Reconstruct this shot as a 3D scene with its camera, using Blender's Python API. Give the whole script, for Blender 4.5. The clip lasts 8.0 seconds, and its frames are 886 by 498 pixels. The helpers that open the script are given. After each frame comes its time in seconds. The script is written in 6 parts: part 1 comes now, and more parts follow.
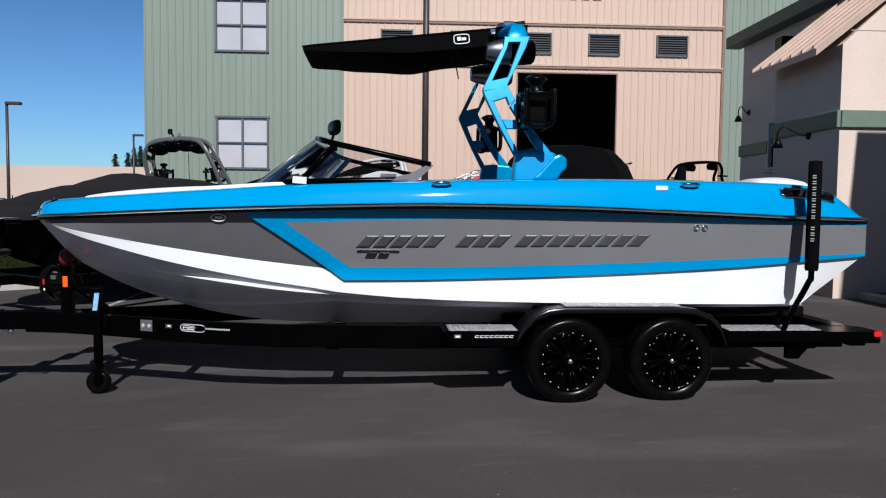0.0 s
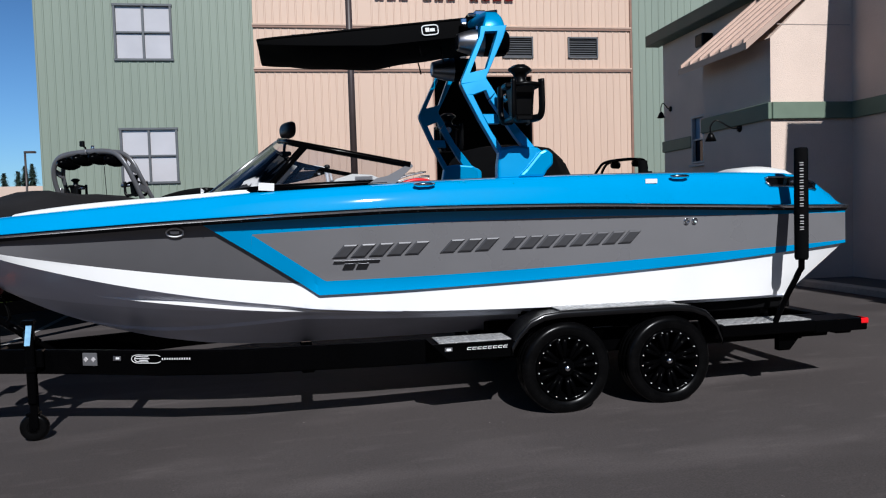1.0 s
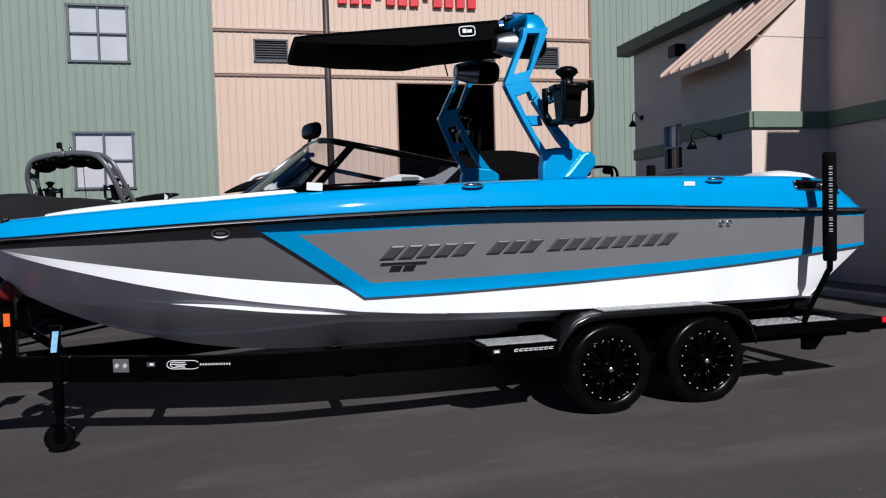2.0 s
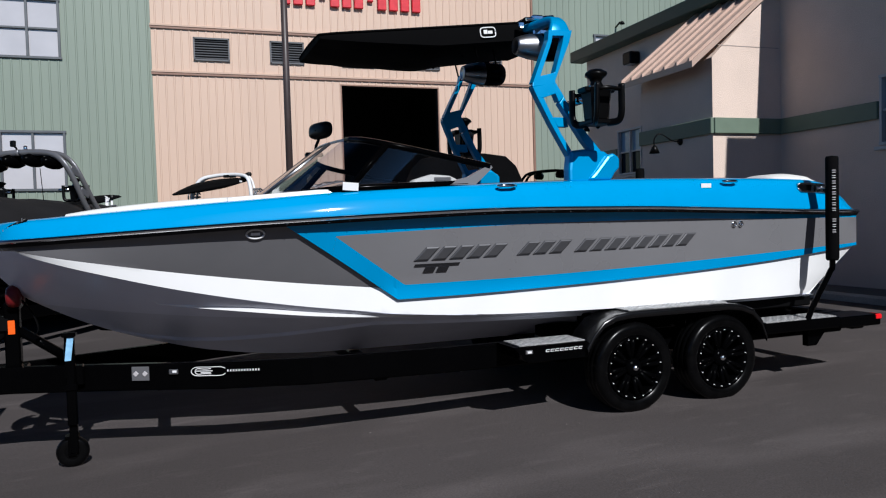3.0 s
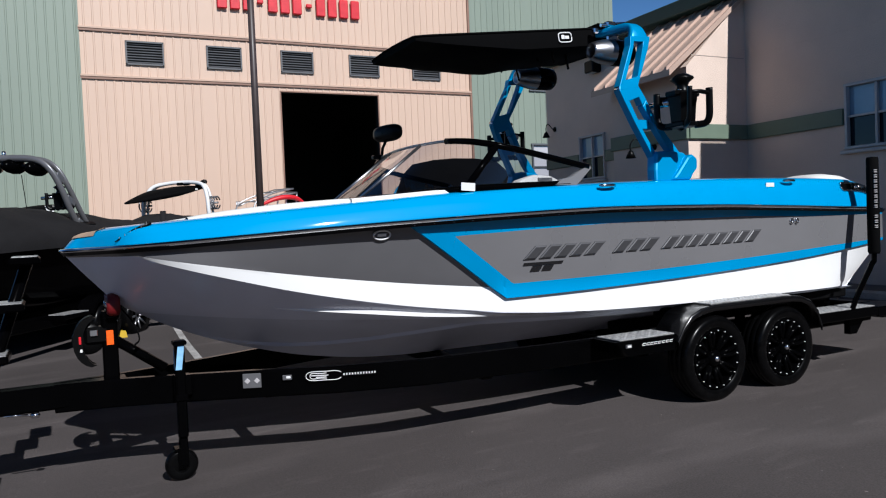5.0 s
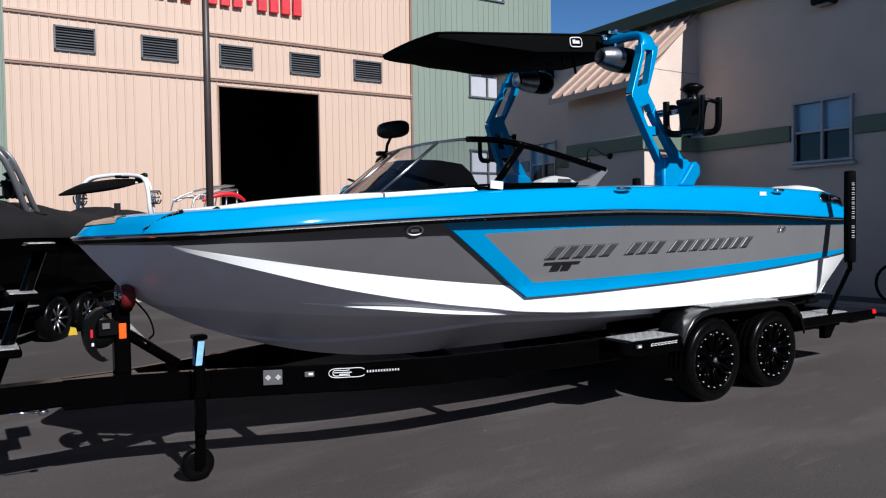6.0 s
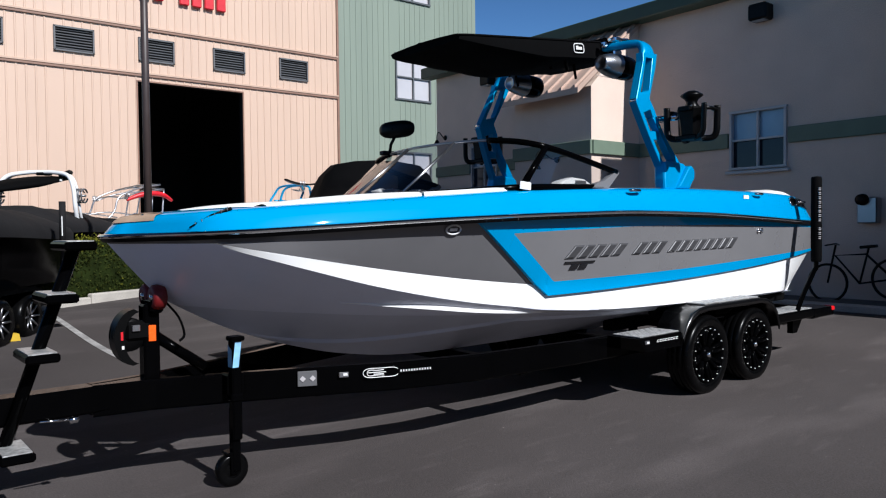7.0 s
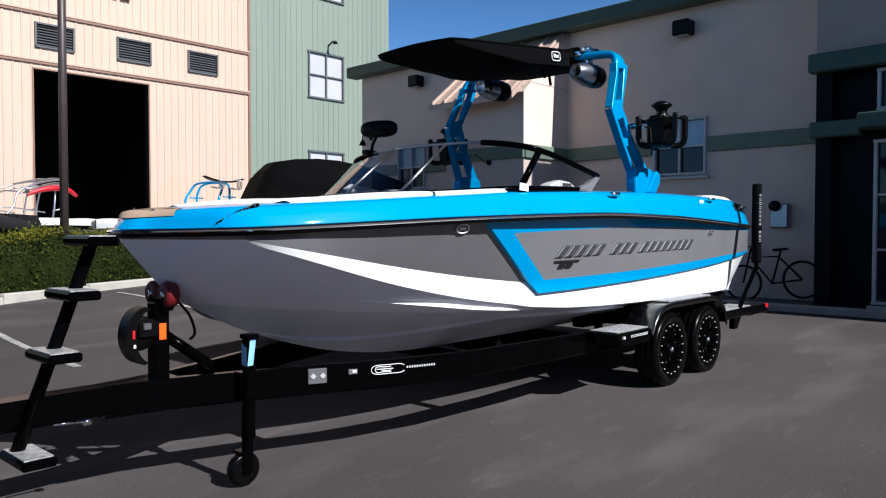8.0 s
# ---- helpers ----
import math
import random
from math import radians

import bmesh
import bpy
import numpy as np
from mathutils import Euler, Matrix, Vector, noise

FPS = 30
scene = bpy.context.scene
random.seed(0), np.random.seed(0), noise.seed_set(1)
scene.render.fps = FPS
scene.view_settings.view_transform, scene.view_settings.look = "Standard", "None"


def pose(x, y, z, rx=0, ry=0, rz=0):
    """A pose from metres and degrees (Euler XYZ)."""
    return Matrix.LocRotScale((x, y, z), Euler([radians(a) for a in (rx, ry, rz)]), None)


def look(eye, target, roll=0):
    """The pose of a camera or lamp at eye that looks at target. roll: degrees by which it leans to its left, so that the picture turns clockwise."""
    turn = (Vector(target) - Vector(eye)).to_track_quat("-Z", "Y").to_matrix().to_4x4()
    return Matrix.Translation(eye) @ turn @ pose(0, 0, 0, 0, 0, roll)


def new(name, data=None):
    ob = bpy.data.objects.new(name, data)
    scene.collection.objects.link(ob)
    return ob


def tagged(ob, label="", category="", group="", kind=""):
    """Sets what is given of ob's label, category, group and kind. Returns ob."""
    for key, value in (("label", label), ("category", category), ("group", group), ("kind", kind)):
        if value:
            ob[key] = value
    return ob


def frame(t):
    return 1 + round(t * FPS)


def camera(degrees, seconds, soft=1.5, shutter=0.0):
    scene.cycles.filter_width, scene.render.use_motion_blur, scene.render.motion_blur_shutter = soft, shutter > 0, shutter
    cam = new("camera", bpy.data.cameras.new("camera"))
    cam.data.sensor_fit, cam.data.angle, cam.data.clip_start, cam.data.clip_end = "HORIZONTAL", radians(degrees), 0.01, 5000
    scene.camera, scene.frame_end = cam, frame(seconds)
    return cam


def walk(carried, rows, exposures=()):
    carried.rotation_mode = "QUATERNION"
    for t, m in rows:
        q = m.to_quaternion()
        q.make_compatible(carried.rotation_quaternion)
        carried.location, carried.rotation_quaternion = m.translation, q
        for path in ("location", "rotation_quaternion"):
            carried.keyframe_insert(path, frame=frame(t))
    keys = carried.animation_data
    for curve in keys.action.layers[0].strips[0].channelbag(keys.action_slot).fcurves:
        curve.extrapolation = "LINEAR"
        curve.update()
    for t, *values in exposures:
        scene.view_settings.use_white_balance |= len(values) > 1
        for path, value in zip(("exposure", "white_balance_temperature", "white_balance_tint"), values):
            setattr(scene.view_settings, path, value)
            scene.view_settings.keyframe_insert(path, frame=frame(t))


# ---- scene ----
cam = camera(62.0, 8.0, soft=1.15)
PATH = [
    (0, (-0.477, -7.079, 1.589), (-0.3161, -5.0893, 1.4742), 0.63),
    (0.5, (-0.728, -6.834, 1.586), (-0.4664, -4.8544, 1.4756), -1.35),
    (1, (-0.968, -6.546, 1.568), (-0.5732, -4.5881, 1.4682), -1.78),
    (1.5, (-1.343, -6.402, 1.541), (-0.8401, -4.4684, 1.4544), -1.01),
    (1.7, (-1.473, -6.39, 1.536), (-0.9688, -4.4565, 1.453), -1.61),
    (2.8, (-2.231, -6.093, 1.542), (-1.5571, -4.212, 1.4633), -1.23),
    (3, (-2.371, -6.065, 1.537), (-1.6596, -4.1975, 1.4598), -1.64),
    (3.5, (-2.708, -6.016, 1.543), (-1.913, -4.1824, 1.472), -0.28),
    (4, (-3.006, -5.849, 1.532), (-2.1403, -4.0472, 1.4653), -0.64),
    (4.5, (-3.36, -5.711, 1.517), (-2.4745, -3.9187, 1.4529), -1.94),
    (4.7, (-3.498, -5.652, 1.529), (-2.6047, -3.8641, 1.4645), -2.04),
    (5.8, (-4.127, -5.257, 1.518), (-3.0662, -3.5627, 1.458), -1.96),
    (6, (-4.279, -5.174, 1.499), (-3.1789, -3.5043, 1.4406), -0.86),
    (6.5, (-4.673, -4.975, 1.509), (-3.48, -3.371, 1.4503), 0.04),
    (7, (-4.969, -4.713, 1.49), (-3.6768, -3.1869, 1.4348), -0.62),
    (7.5, (-5.322, -4.512, 1.461), (-3.9185, -3.088, 1.4069), -0.52),
    (8, (-5.573, -4.289, 1.48), (-4.0865, -2.9524, 1.426), 0.01),
]
walk(cam, [(t, look(eye, target, roll)) for t, eye, target, roll in PATH],
     [(0, -0.13, 6000, 10), (3, -0.18, 6000, 10), (4.7, -0.1, 6000, 10), (6, 0.08, 6000, 10), (7, 0.14, 6000, 10), (8, 0.45, 6000, 10)])

# ---- world, sun, exposure ----
world = bpy.data.worlds.new("sky")
scene.world = world
world.use_nodes = True
wn = world.node_tree
sky = wn.nodes.new("ShaderNodeTexSky")
sky.sky_type = "NISHITA"
sky.sun_disc = False
SUN_EL, SUN_AZ = 38.0, 179.0          # degrees; azimuth of the sun, clockwise from +y
sky.sun_elevation, sky.sun_rotation = radians(SUN_EL), radians(SUN_AZ)
sky.air_density, sky.dust_density, sky.ozone_density = 1.0, 0.2, 2.0
wn.nodes["Background"].inputs["Strength"].default_value = 0.039
tint = wn.nodes.new("ShaderNodeVectorMath")      # clear, deep blue air
tint.operation = "MULTIPLY"
tint.inputs[1].default_value = (0.58, 0.88, 1.2)
way = wn.nodes.new("ShaderNodeTexCoord")
height = wn.nodes.new("ShaderNodeSeparateXYZ")
haze = wn.nodes.new("ShaderNodeMapRange")        # paler air low over the whole horizon
haze.interpolation_type = "SMOOTHSTEP"
haze.inputs["From Min"].default_value, haze.inputs["From Max"].default_value = 0.0, 0.85
haze.inputs["To Min"].default_value, haze.inputs["To Max"].default_value = 2.28, 0.1
pale = wn.nodes.new("ShaderNodeVectorMath")
pale.operation = "SCALE"
wn.links.new(way.outputs["Generated"], height.inputs[0])
wn.links.new(height.outputs["Z"], haze.inputs["Value"])
wn.links.new(sky.outputs[0], tint.inputs[0])
wn.links.new(tint.outputs[0], pale.inputs[0])
wn.links.new(haze.outputs[0], pale.inputs["Scale"])
wn.links.new(pale.outputs[0], wn.nodes["Background"].inputs["Color"])
sun = new("sun", bpy.data.lights.new("sun", "SUN"))
sun.data.energy, sun.data.angle, sun.data.color = 5.4, radians(0.5), (1.0, 0.965, 0.915)
sun.matrix_world = look((0, 0, 30), Vector((0, 0, 30)) + Vector((-math.sin(radians(SUN_AZ)) * math.cos(radians(SUN_EL)), -math.cos(radians(SUN_AZ)) * math.cos(radians(SUN_EL)), -math.sin(radians(SUN_EL)))))


# ---- materials ----
def mat(name, color, rough=0.5, metal=0.0, vary=0.12, scale=3.0, bump=0.0, bump_scale=60.0, coat=0.0, fine=0.0, streak=0.0, spec=0.5):
    """A surface: base colour with broad and fine variation, gloss that wanders a little, fine relief."""
    m = bpy.data.materials.new(name)
    m.use_nodes = True
    t = m.node_tree
    b = t.nodes["Principled BSDF"]
    b.inputs["Metallic"].default_value = metal
    b.inputs["Specular IOR Level"].default_value = spec
    b.inputs["Coat Weight"].default_value = coat
    b.inputs["Coat Roughness"].default_value = 0.04
    tc = t.nodes.new("ShaderNodeTexCoord")
    n1 = t.nodes.new("ShaderNodeTexNoise")
    n1.inputs["Scale"].default_value, n1.inputs["Detail"].default_value = scale, 4
    n2 = t.nodes.new("ShaderNodeTexNoise")
    n2.inputs["Scale"].default_value, n2.inputs["Detail"].default_value = bump_scale, 3
    src = tc.outputs["Object"]
    if streak:
        mp = t.nodes.new("ShaderNodeMapping")
        mp.inputs["Scale"].default_value = (1, 1, streak)
        t.links.new(src, mp.inputs[0])
        t.links.new(mp.outputs[0], n1.inputs["Vector"])
    else:
        t.links.new(src, n1.inputs["Vector"])
    t.links.new(src, n2.inputs["Vector"])
    r1 = t.nodes.new("ShaderNodeMapRange")
    r1.inputs["From Min"].default_value, r1.inputs["From Max"].default_value = 0.3, 0.7
    r1.inputs["To Min"].default_value, r1.inputs["To Max"].default_value = 1 - vary, 1 + vary
    t.links.new(n1.outputs["Fac"], r1.inputs["Value"])
    r2 = t.nodes.new("ShaderNodeMapRange")
    r2.inputs["From Min"].default_value, r2.inputs["From Max"].default_value = 0.3, 0.7
    r2.inputs["To Min"].default_value, r2.inputs["To Max"].default_value = 1 - fine, 1 + fine
    t.links.new(n2.outputs["Fac"], r2.inputs["Value"])
    mu = t.nodes.new("ShaderNodeMath")
    mu.operation = "MULTIPLY"
    t.links.new(r1.outputs[0], mu.inputs[0])
    t.links.new(r2.outputs[0], mu.inputs[1])
    mx = t.nodes.new("ShaderNodeVectorMath")
    mx.operation = "SCALE"
    mx.inputs[0].default_value = color
    t.links.new(mu.outputs[0], mx.inputs["Scale"])
    t.links.new(mx.outputs[0], b.inputs["Base Color"])
    rr = t.nodes.new("ShaderNodeMapRange")
    rr.inputs["To Min"].default_value, rr.inputs["To Max"].default_value = max(rough * 0.8, 0.01), min(rough * 1.25, 1)
    t.links.new(n1.outputs["Fac"], rr.inputs["Value"])
    t.links.new(rr.outputs[0], b.inputs["Roughness"])
    if bump:
        bp = t.nodes.new("ShaderNodeBump")
        bp.inputs["Strength"].default_value, bp.inputs["Distance"].default_value = 1.0, bump
        t.links.new(n2.outputs["Fac"], bp.inputs["Height"])
        t.links.new(bp.outputs[0], b.inputs["Normal"])
    return m


def worn(m):
    """Dusty pale patches and small bright specks over a ground surface."""
    t = m.node_tree
    b = t.nodes["Principled BSDF"]
    src = b.inputs["Base Color"].links[0].from_socket
    tc = t.nodes.new("ShaderNodeTexCoord")
    mp = t.nodes.new("ShaderNodeMapping")
    mp.inputs["Rotation"].default_value = (0, 0, 0.5)
    mp.inputs["Scale"].default_value = (0.45, 1.5, 1)
    t.links.new(tc.outputs["Object"], mp.inputs[0])
    last = src
    for vec, scale, lo, hi, gain in ((mp.outputs[0], 0.9, 0.52, 0.72, 0.5), (mp.outputs[0], 5.0, 0.6, 0.75, 0.25), (tc.outputs["Object"], 26.0, 0.745, 0.78, 2.2)):
        n = t.nodes.new("ShaderNodeTexNoise")
        n.inputs["Scale"].default_value, n.inputs["Detail"].default_value = scale, 3
        t.links.new(vec, n.inputs["Vector"])
        r = t.nodes.new("ShaderNodeMapRange")
        r.inputs["From Min"].default_value, r.inputs["From Max"].default_value = lo, hi
        r.inputs["To Min"].default_value, r.inputs["To Max"].default_value = 1.0, 1.0 + gain
        t.links.new(n.outputs["Fac"], r.inputs["Value"])
        k = t.nodes.new("ShaderNodeVectorMath")
        k.operation = "SCALE"
        t.links.new(last, k.inputs[0])
        t.links.new(r.outputs[0], k.inputs["Scale"])
        last = k.outputs[0]
    t.links.new(last, b.inputs["Base Color"])


def pane_glass(name, tint):
    """A thin sheet of glass: clear tint with a mirror gloss that grows at a glance."""
    m = bpy.data.materials.new(name)
    m.use_nodes = True
    t = m.node_tree
    t.nodes.remove(t.nodes["Principled BSDF"])
    tr = t.nodes.new("ShaderNodeBsdfTransparent")
    tr.inputs["Color"].default_value = (*tint, 1)
    gl = t.nodes.new("ShaderNodeBsdfGlossy")
    gl.inputs["Roughness"].default_value = 0.015
    fr = t.nodes.new("ShaderNodeFresnel")
    fr.inputs["IOR"].default_value = 1.7
    mx = t.nodes.new("ShaderNodeMixShader")
    t.links.new(fr.outputs[0], mx.inputs[0])
    t.links.new(tr.outputs[0], mx.inputs[1])
    t.links.new(gl.outputs[0], mx.inputs[2])
    t.links.new(mx.outputs[0], t.nodes["Material Output"].inputs["Surface"])
    return m


BLUE = mat("blue_gelcoat", (0.0, 0.285, 0.61), 0.45, vary=0.03, coat=0.7, spec=0.06)
BLUE_METAL = mat("blue_powder_coat", (0.0, 0.3, 0.63), 0.3, metal=0.25, vary=0.05)
GREY = mat("charcoal_gelcoat", (0.145, 0.143, 0.152), 0.2, metal=0.15, vary=0.04, coat=0.4)
SILVER = mat("silver_grey_gelcoat", (0.8, 0.83, 0.97), 0.35, metal=0.1, vary=0.03, coat=0.06)
# SILVER toned down: shade under the hull put into the bottom's colour
KEEL_SHADE = mat("shaded_bottom_gelcoat", (0.68, 0.71, 0.82), 0.34, metal=0.2, vary=0.05, coat=0.06)
PANEL = mat("grey_gelcoat", (0.2, 0.198, 0.208), 0.28, metal=0.1, vary=0.03, coat=0.3)
WHITE = mat("white_gelcoat", (0.85, 0.85, 0.85), 0.18, vary=0.02, coat=0.4)
VINYL = mat("white_vinyl", (0.72, 0.72, 0.7), 0.5, vary=0.04, bump=0.001, bump_scale=200)
BLACK = mat("black_rubber", (0.003, 0.003, 0.0035), 0.3, vary=0.2, spec=0.1)
POLISHED = mat("polished_steel", (0.9, 0.9, 0.92), 0.14, metal=1.0, vary=0.04)
BLACK_PAINT = mat("black_gloss_paint", (0.001, 0.001, 0.0012), 0.14, vary=0.2, spec=0.03)
BLACK_PLASTIC = mat("black_plastic", (0.002, 0.002, 0.0022), 0.35, vary=0.2, spec=0.15)
FENDER = mat("black_fender_paint", (0.004, 0.004, 0.0045), 0.22, vary=0.15, spec=0.5)
CANVAS = mat("black_canvas", (0.0022, 0.0022, 0.0025), 0.85, vary=0.25, scale=2.5, bump=0.004, bump_scale=6, spec=0.06)
COVER = mat("charcoal_canvas", (0.012, 0.0115, 0.0125), 0.9, vary=0.25, scale=1.2, bump=0.02, bump_scale=3, spec=0.2)
TYRE = mat("tyre_rubber", (0.002, 0.002, 0.0022), 0.24, vary=0.3, scale=12, spec=0.12)
CHROME = mat("chrome", (0.75, 0.75, 0.77), 0.12, metal=1.0, vary=0.05)
DARK_CHROME = mat("smoked_chrome", (0.06, 0.06, 0.066), 0.22, metal=0.8, vary=0.1)
LETTER = mat("grey_chrome_letter", (0.085, 0.085, 0.092), 0.45, metal=0.4, vary=0.1)
SATIN = mat("satin_silver", (0.42, 0.42, 0.44), 0.32, metal=1.0, vary=0.06)
BROWN_TRIM = mat("brown_strip", (0.23, 0.125, 0.085), 0.55, vary=0.12)
STEEL = mat("brushed_steel", (0.45, 0.45, 0.47), 0.35, metal=1.0, vary=0.1)
PLATE = mat("diamond_plate", (0.42, 0.42, 0.42), 0.4, metal=0.4, vary=0.2, scale=10, bump=0.008, bump_scale=38, fine=0.3)
TEAK = mat("tan_foam_decking", (0.42, 0.29, 0.2), 0.8, vary=0.12, bump=0.002)
REDR = mat("red_roller", (0.14, 0.004, 0.006), 0.5)
RED = mat("red_paint", (0.6, 0.01, 0.02), 0.4)
AMBER = mat("amber_reflector", (0.95, 0.12, 0.01), 0.25, vary=0.1, scale=60)
RED_LENS = mat("red_lens", (0.8, 0.01, 0.015), 0.2, vary=0.1, scale=60)
STICKER = mat("white_sticker", (0.75, 0.75, 0.75), 0.5, vary=0.05)
PALEBLUE = mat("pale_blue_sticker", (0.25, 0.5, 0.75), 0.4, vary=0.15, scale=20)
TINT = pane_glass("tinted_glass", (0.78, 0.79, 0.82))
LINER = mat("dark_grey_vinyl", (0.05, 0.05, 0.052), 0.6, vary=0.1)
ASPHALT = mat("asphalt", (0.067, 0.058, 0.057), 0.85, vary=0.2, scale=0.3, bump=0.003, bump_scale=90, fine=0.18, spec=0.25)
worn(ASPHALT)
PAINT_LINE = mat("worn_white_line", (0.34, 0.33, 0.32), 0.8, vary=0.35, scale=6, fine=0.4)
CONCRETE = mat("concrete_kerb", (0.42, 0.39, 0.35), 0.85, vary=0.15, scale=2, bump=0.004, fine=0.15)
TAN = mat("tan_metal_siding", (0.57, 0.4, 0.3), 0.5, vary=0.035, scale=0.6, streak=0.15)
TAN_TRIM = mat("tan_trim", (0.5, 0.34, 0.25), 0.5, vary=0.06)
GREEN = mat("sage_metal_siding", (0.205, 0.243, 0.192), 0.5, vary=0.04, scale=0.6, streak=0.15)
GREEN_TRIM = mat("dark_green_trim", (0.035, 0.075, 0.055), 0.5, vary=0.12)
SAGE_TRIM = mat("sage_band", (0.135, 0.185, 0.135), 0.6, vary=0.08)
STUCCO = mat("beige_stucco", (0.7, 0.56, 0.47), 0.9, vary=0.06, scale=1.2, bump=0.008, bump_scale=55, fine=0.06)
# beige stucco in a darker tone: entrance block, yard walls, bay joint
TAUPE = mat("taupe_stucco", (0.4, 0.33, 0.29), 0.9, vary=0.06, scale=1.2, bump=0.008, bump_scale=55, fine=0.06)
ROOF = mat("tan_metal_roof", (0.5, 0.36, 0.29), 0.45, metal=0.1, vary=0.06)
WIN_FRAME = mat("dark_window_frame", (0.095, 0.1, 0.105), 0.4, vary=0.1)
WIN_WHITE = mat("white_window_frame", (0.5, 0.5, 0.5), 0.5, vary=0.06)
PANE_PALE = mat("blind_behind_glass", (0.48, 0.46, 0.47), 0.2, vary=0.06, scale=0.7, coat=0.6)
PANE_DARK = mat("dark_window_glass", (0.008, 0.014, 0.024), 0.05, vary=0.1, spec=0.35)
# pale blue stands in for the sky mirrored in the upper panes
PANE_SKY = mat("pane_with_sky_reflection", (0.26, 0.38, 0.5), 0.12, vary=0.12, scale=1.5, coat=0.5)
LOUVRE = mat("grey_louvre", (0.085, 0.085, 0.09), 0.5, vary=0.1)
# near-black: the lack of light inside is put into the colour
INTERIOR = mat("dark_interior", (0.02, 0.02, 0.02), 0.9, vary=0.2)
# near-black over the whole entrance recess
ENTRANCE_BLACK = mat("near_black_entrance", (0.004, 0.005, 0.007), 0.5, vary=0.2, scale=2, spec=0.1)
POLE = mat("bronze_pole_paint", (0.05, 0.035, 0.032), 0.45, vary=0.15)
# hedge light put into colours: brighter sunlit top leaves, dark shaded core
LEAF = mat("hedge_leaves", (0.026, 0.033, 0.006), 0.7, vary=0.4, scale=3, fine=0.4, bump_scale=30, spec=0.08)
LEAF_TOP = mat("hedge_sunlit_leaves", (0.1, 0.1, 0.01), 0.7, vary=0.4, scale=3, fine=0.4, bump_scale=30, spec=0.08)
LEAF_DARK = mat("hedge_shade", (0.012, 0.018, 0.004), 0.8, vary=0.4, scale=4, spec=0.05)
CONIFER = mat("conifer_needles", (0.02, 0.04, 0.025), 0.7, vary=0.4)
BARK = mat("bark", (0.08, 0.055, 0.04), 0.9, vary=0.3)
FAR_WALL = mat("far_tan_wall", (0.55, 0.42, 0.34), 0.8, vary=0.06, scale=0.1)
TOWER_GREY = mat("grey_powder_coat", (0.17, 0.17, 0.18), 0.32, metal=0.4, vary=0.08)
WHITE_METAL = mat("white_powder_coat", (0.72, 0.72, 0.72), 0.35, vary=0.05)
CHOCK = mat("yellow_plastic", (0.55, 0.36, 0.02), 0.5)
# shade along the stucco wall is put into the walk's dark colour
SHADED_CONC = mat("shaded_walk", (0.1, 0.1, 0.105), 0.85, vary=0.12, scale=1.5, fine=0.15)


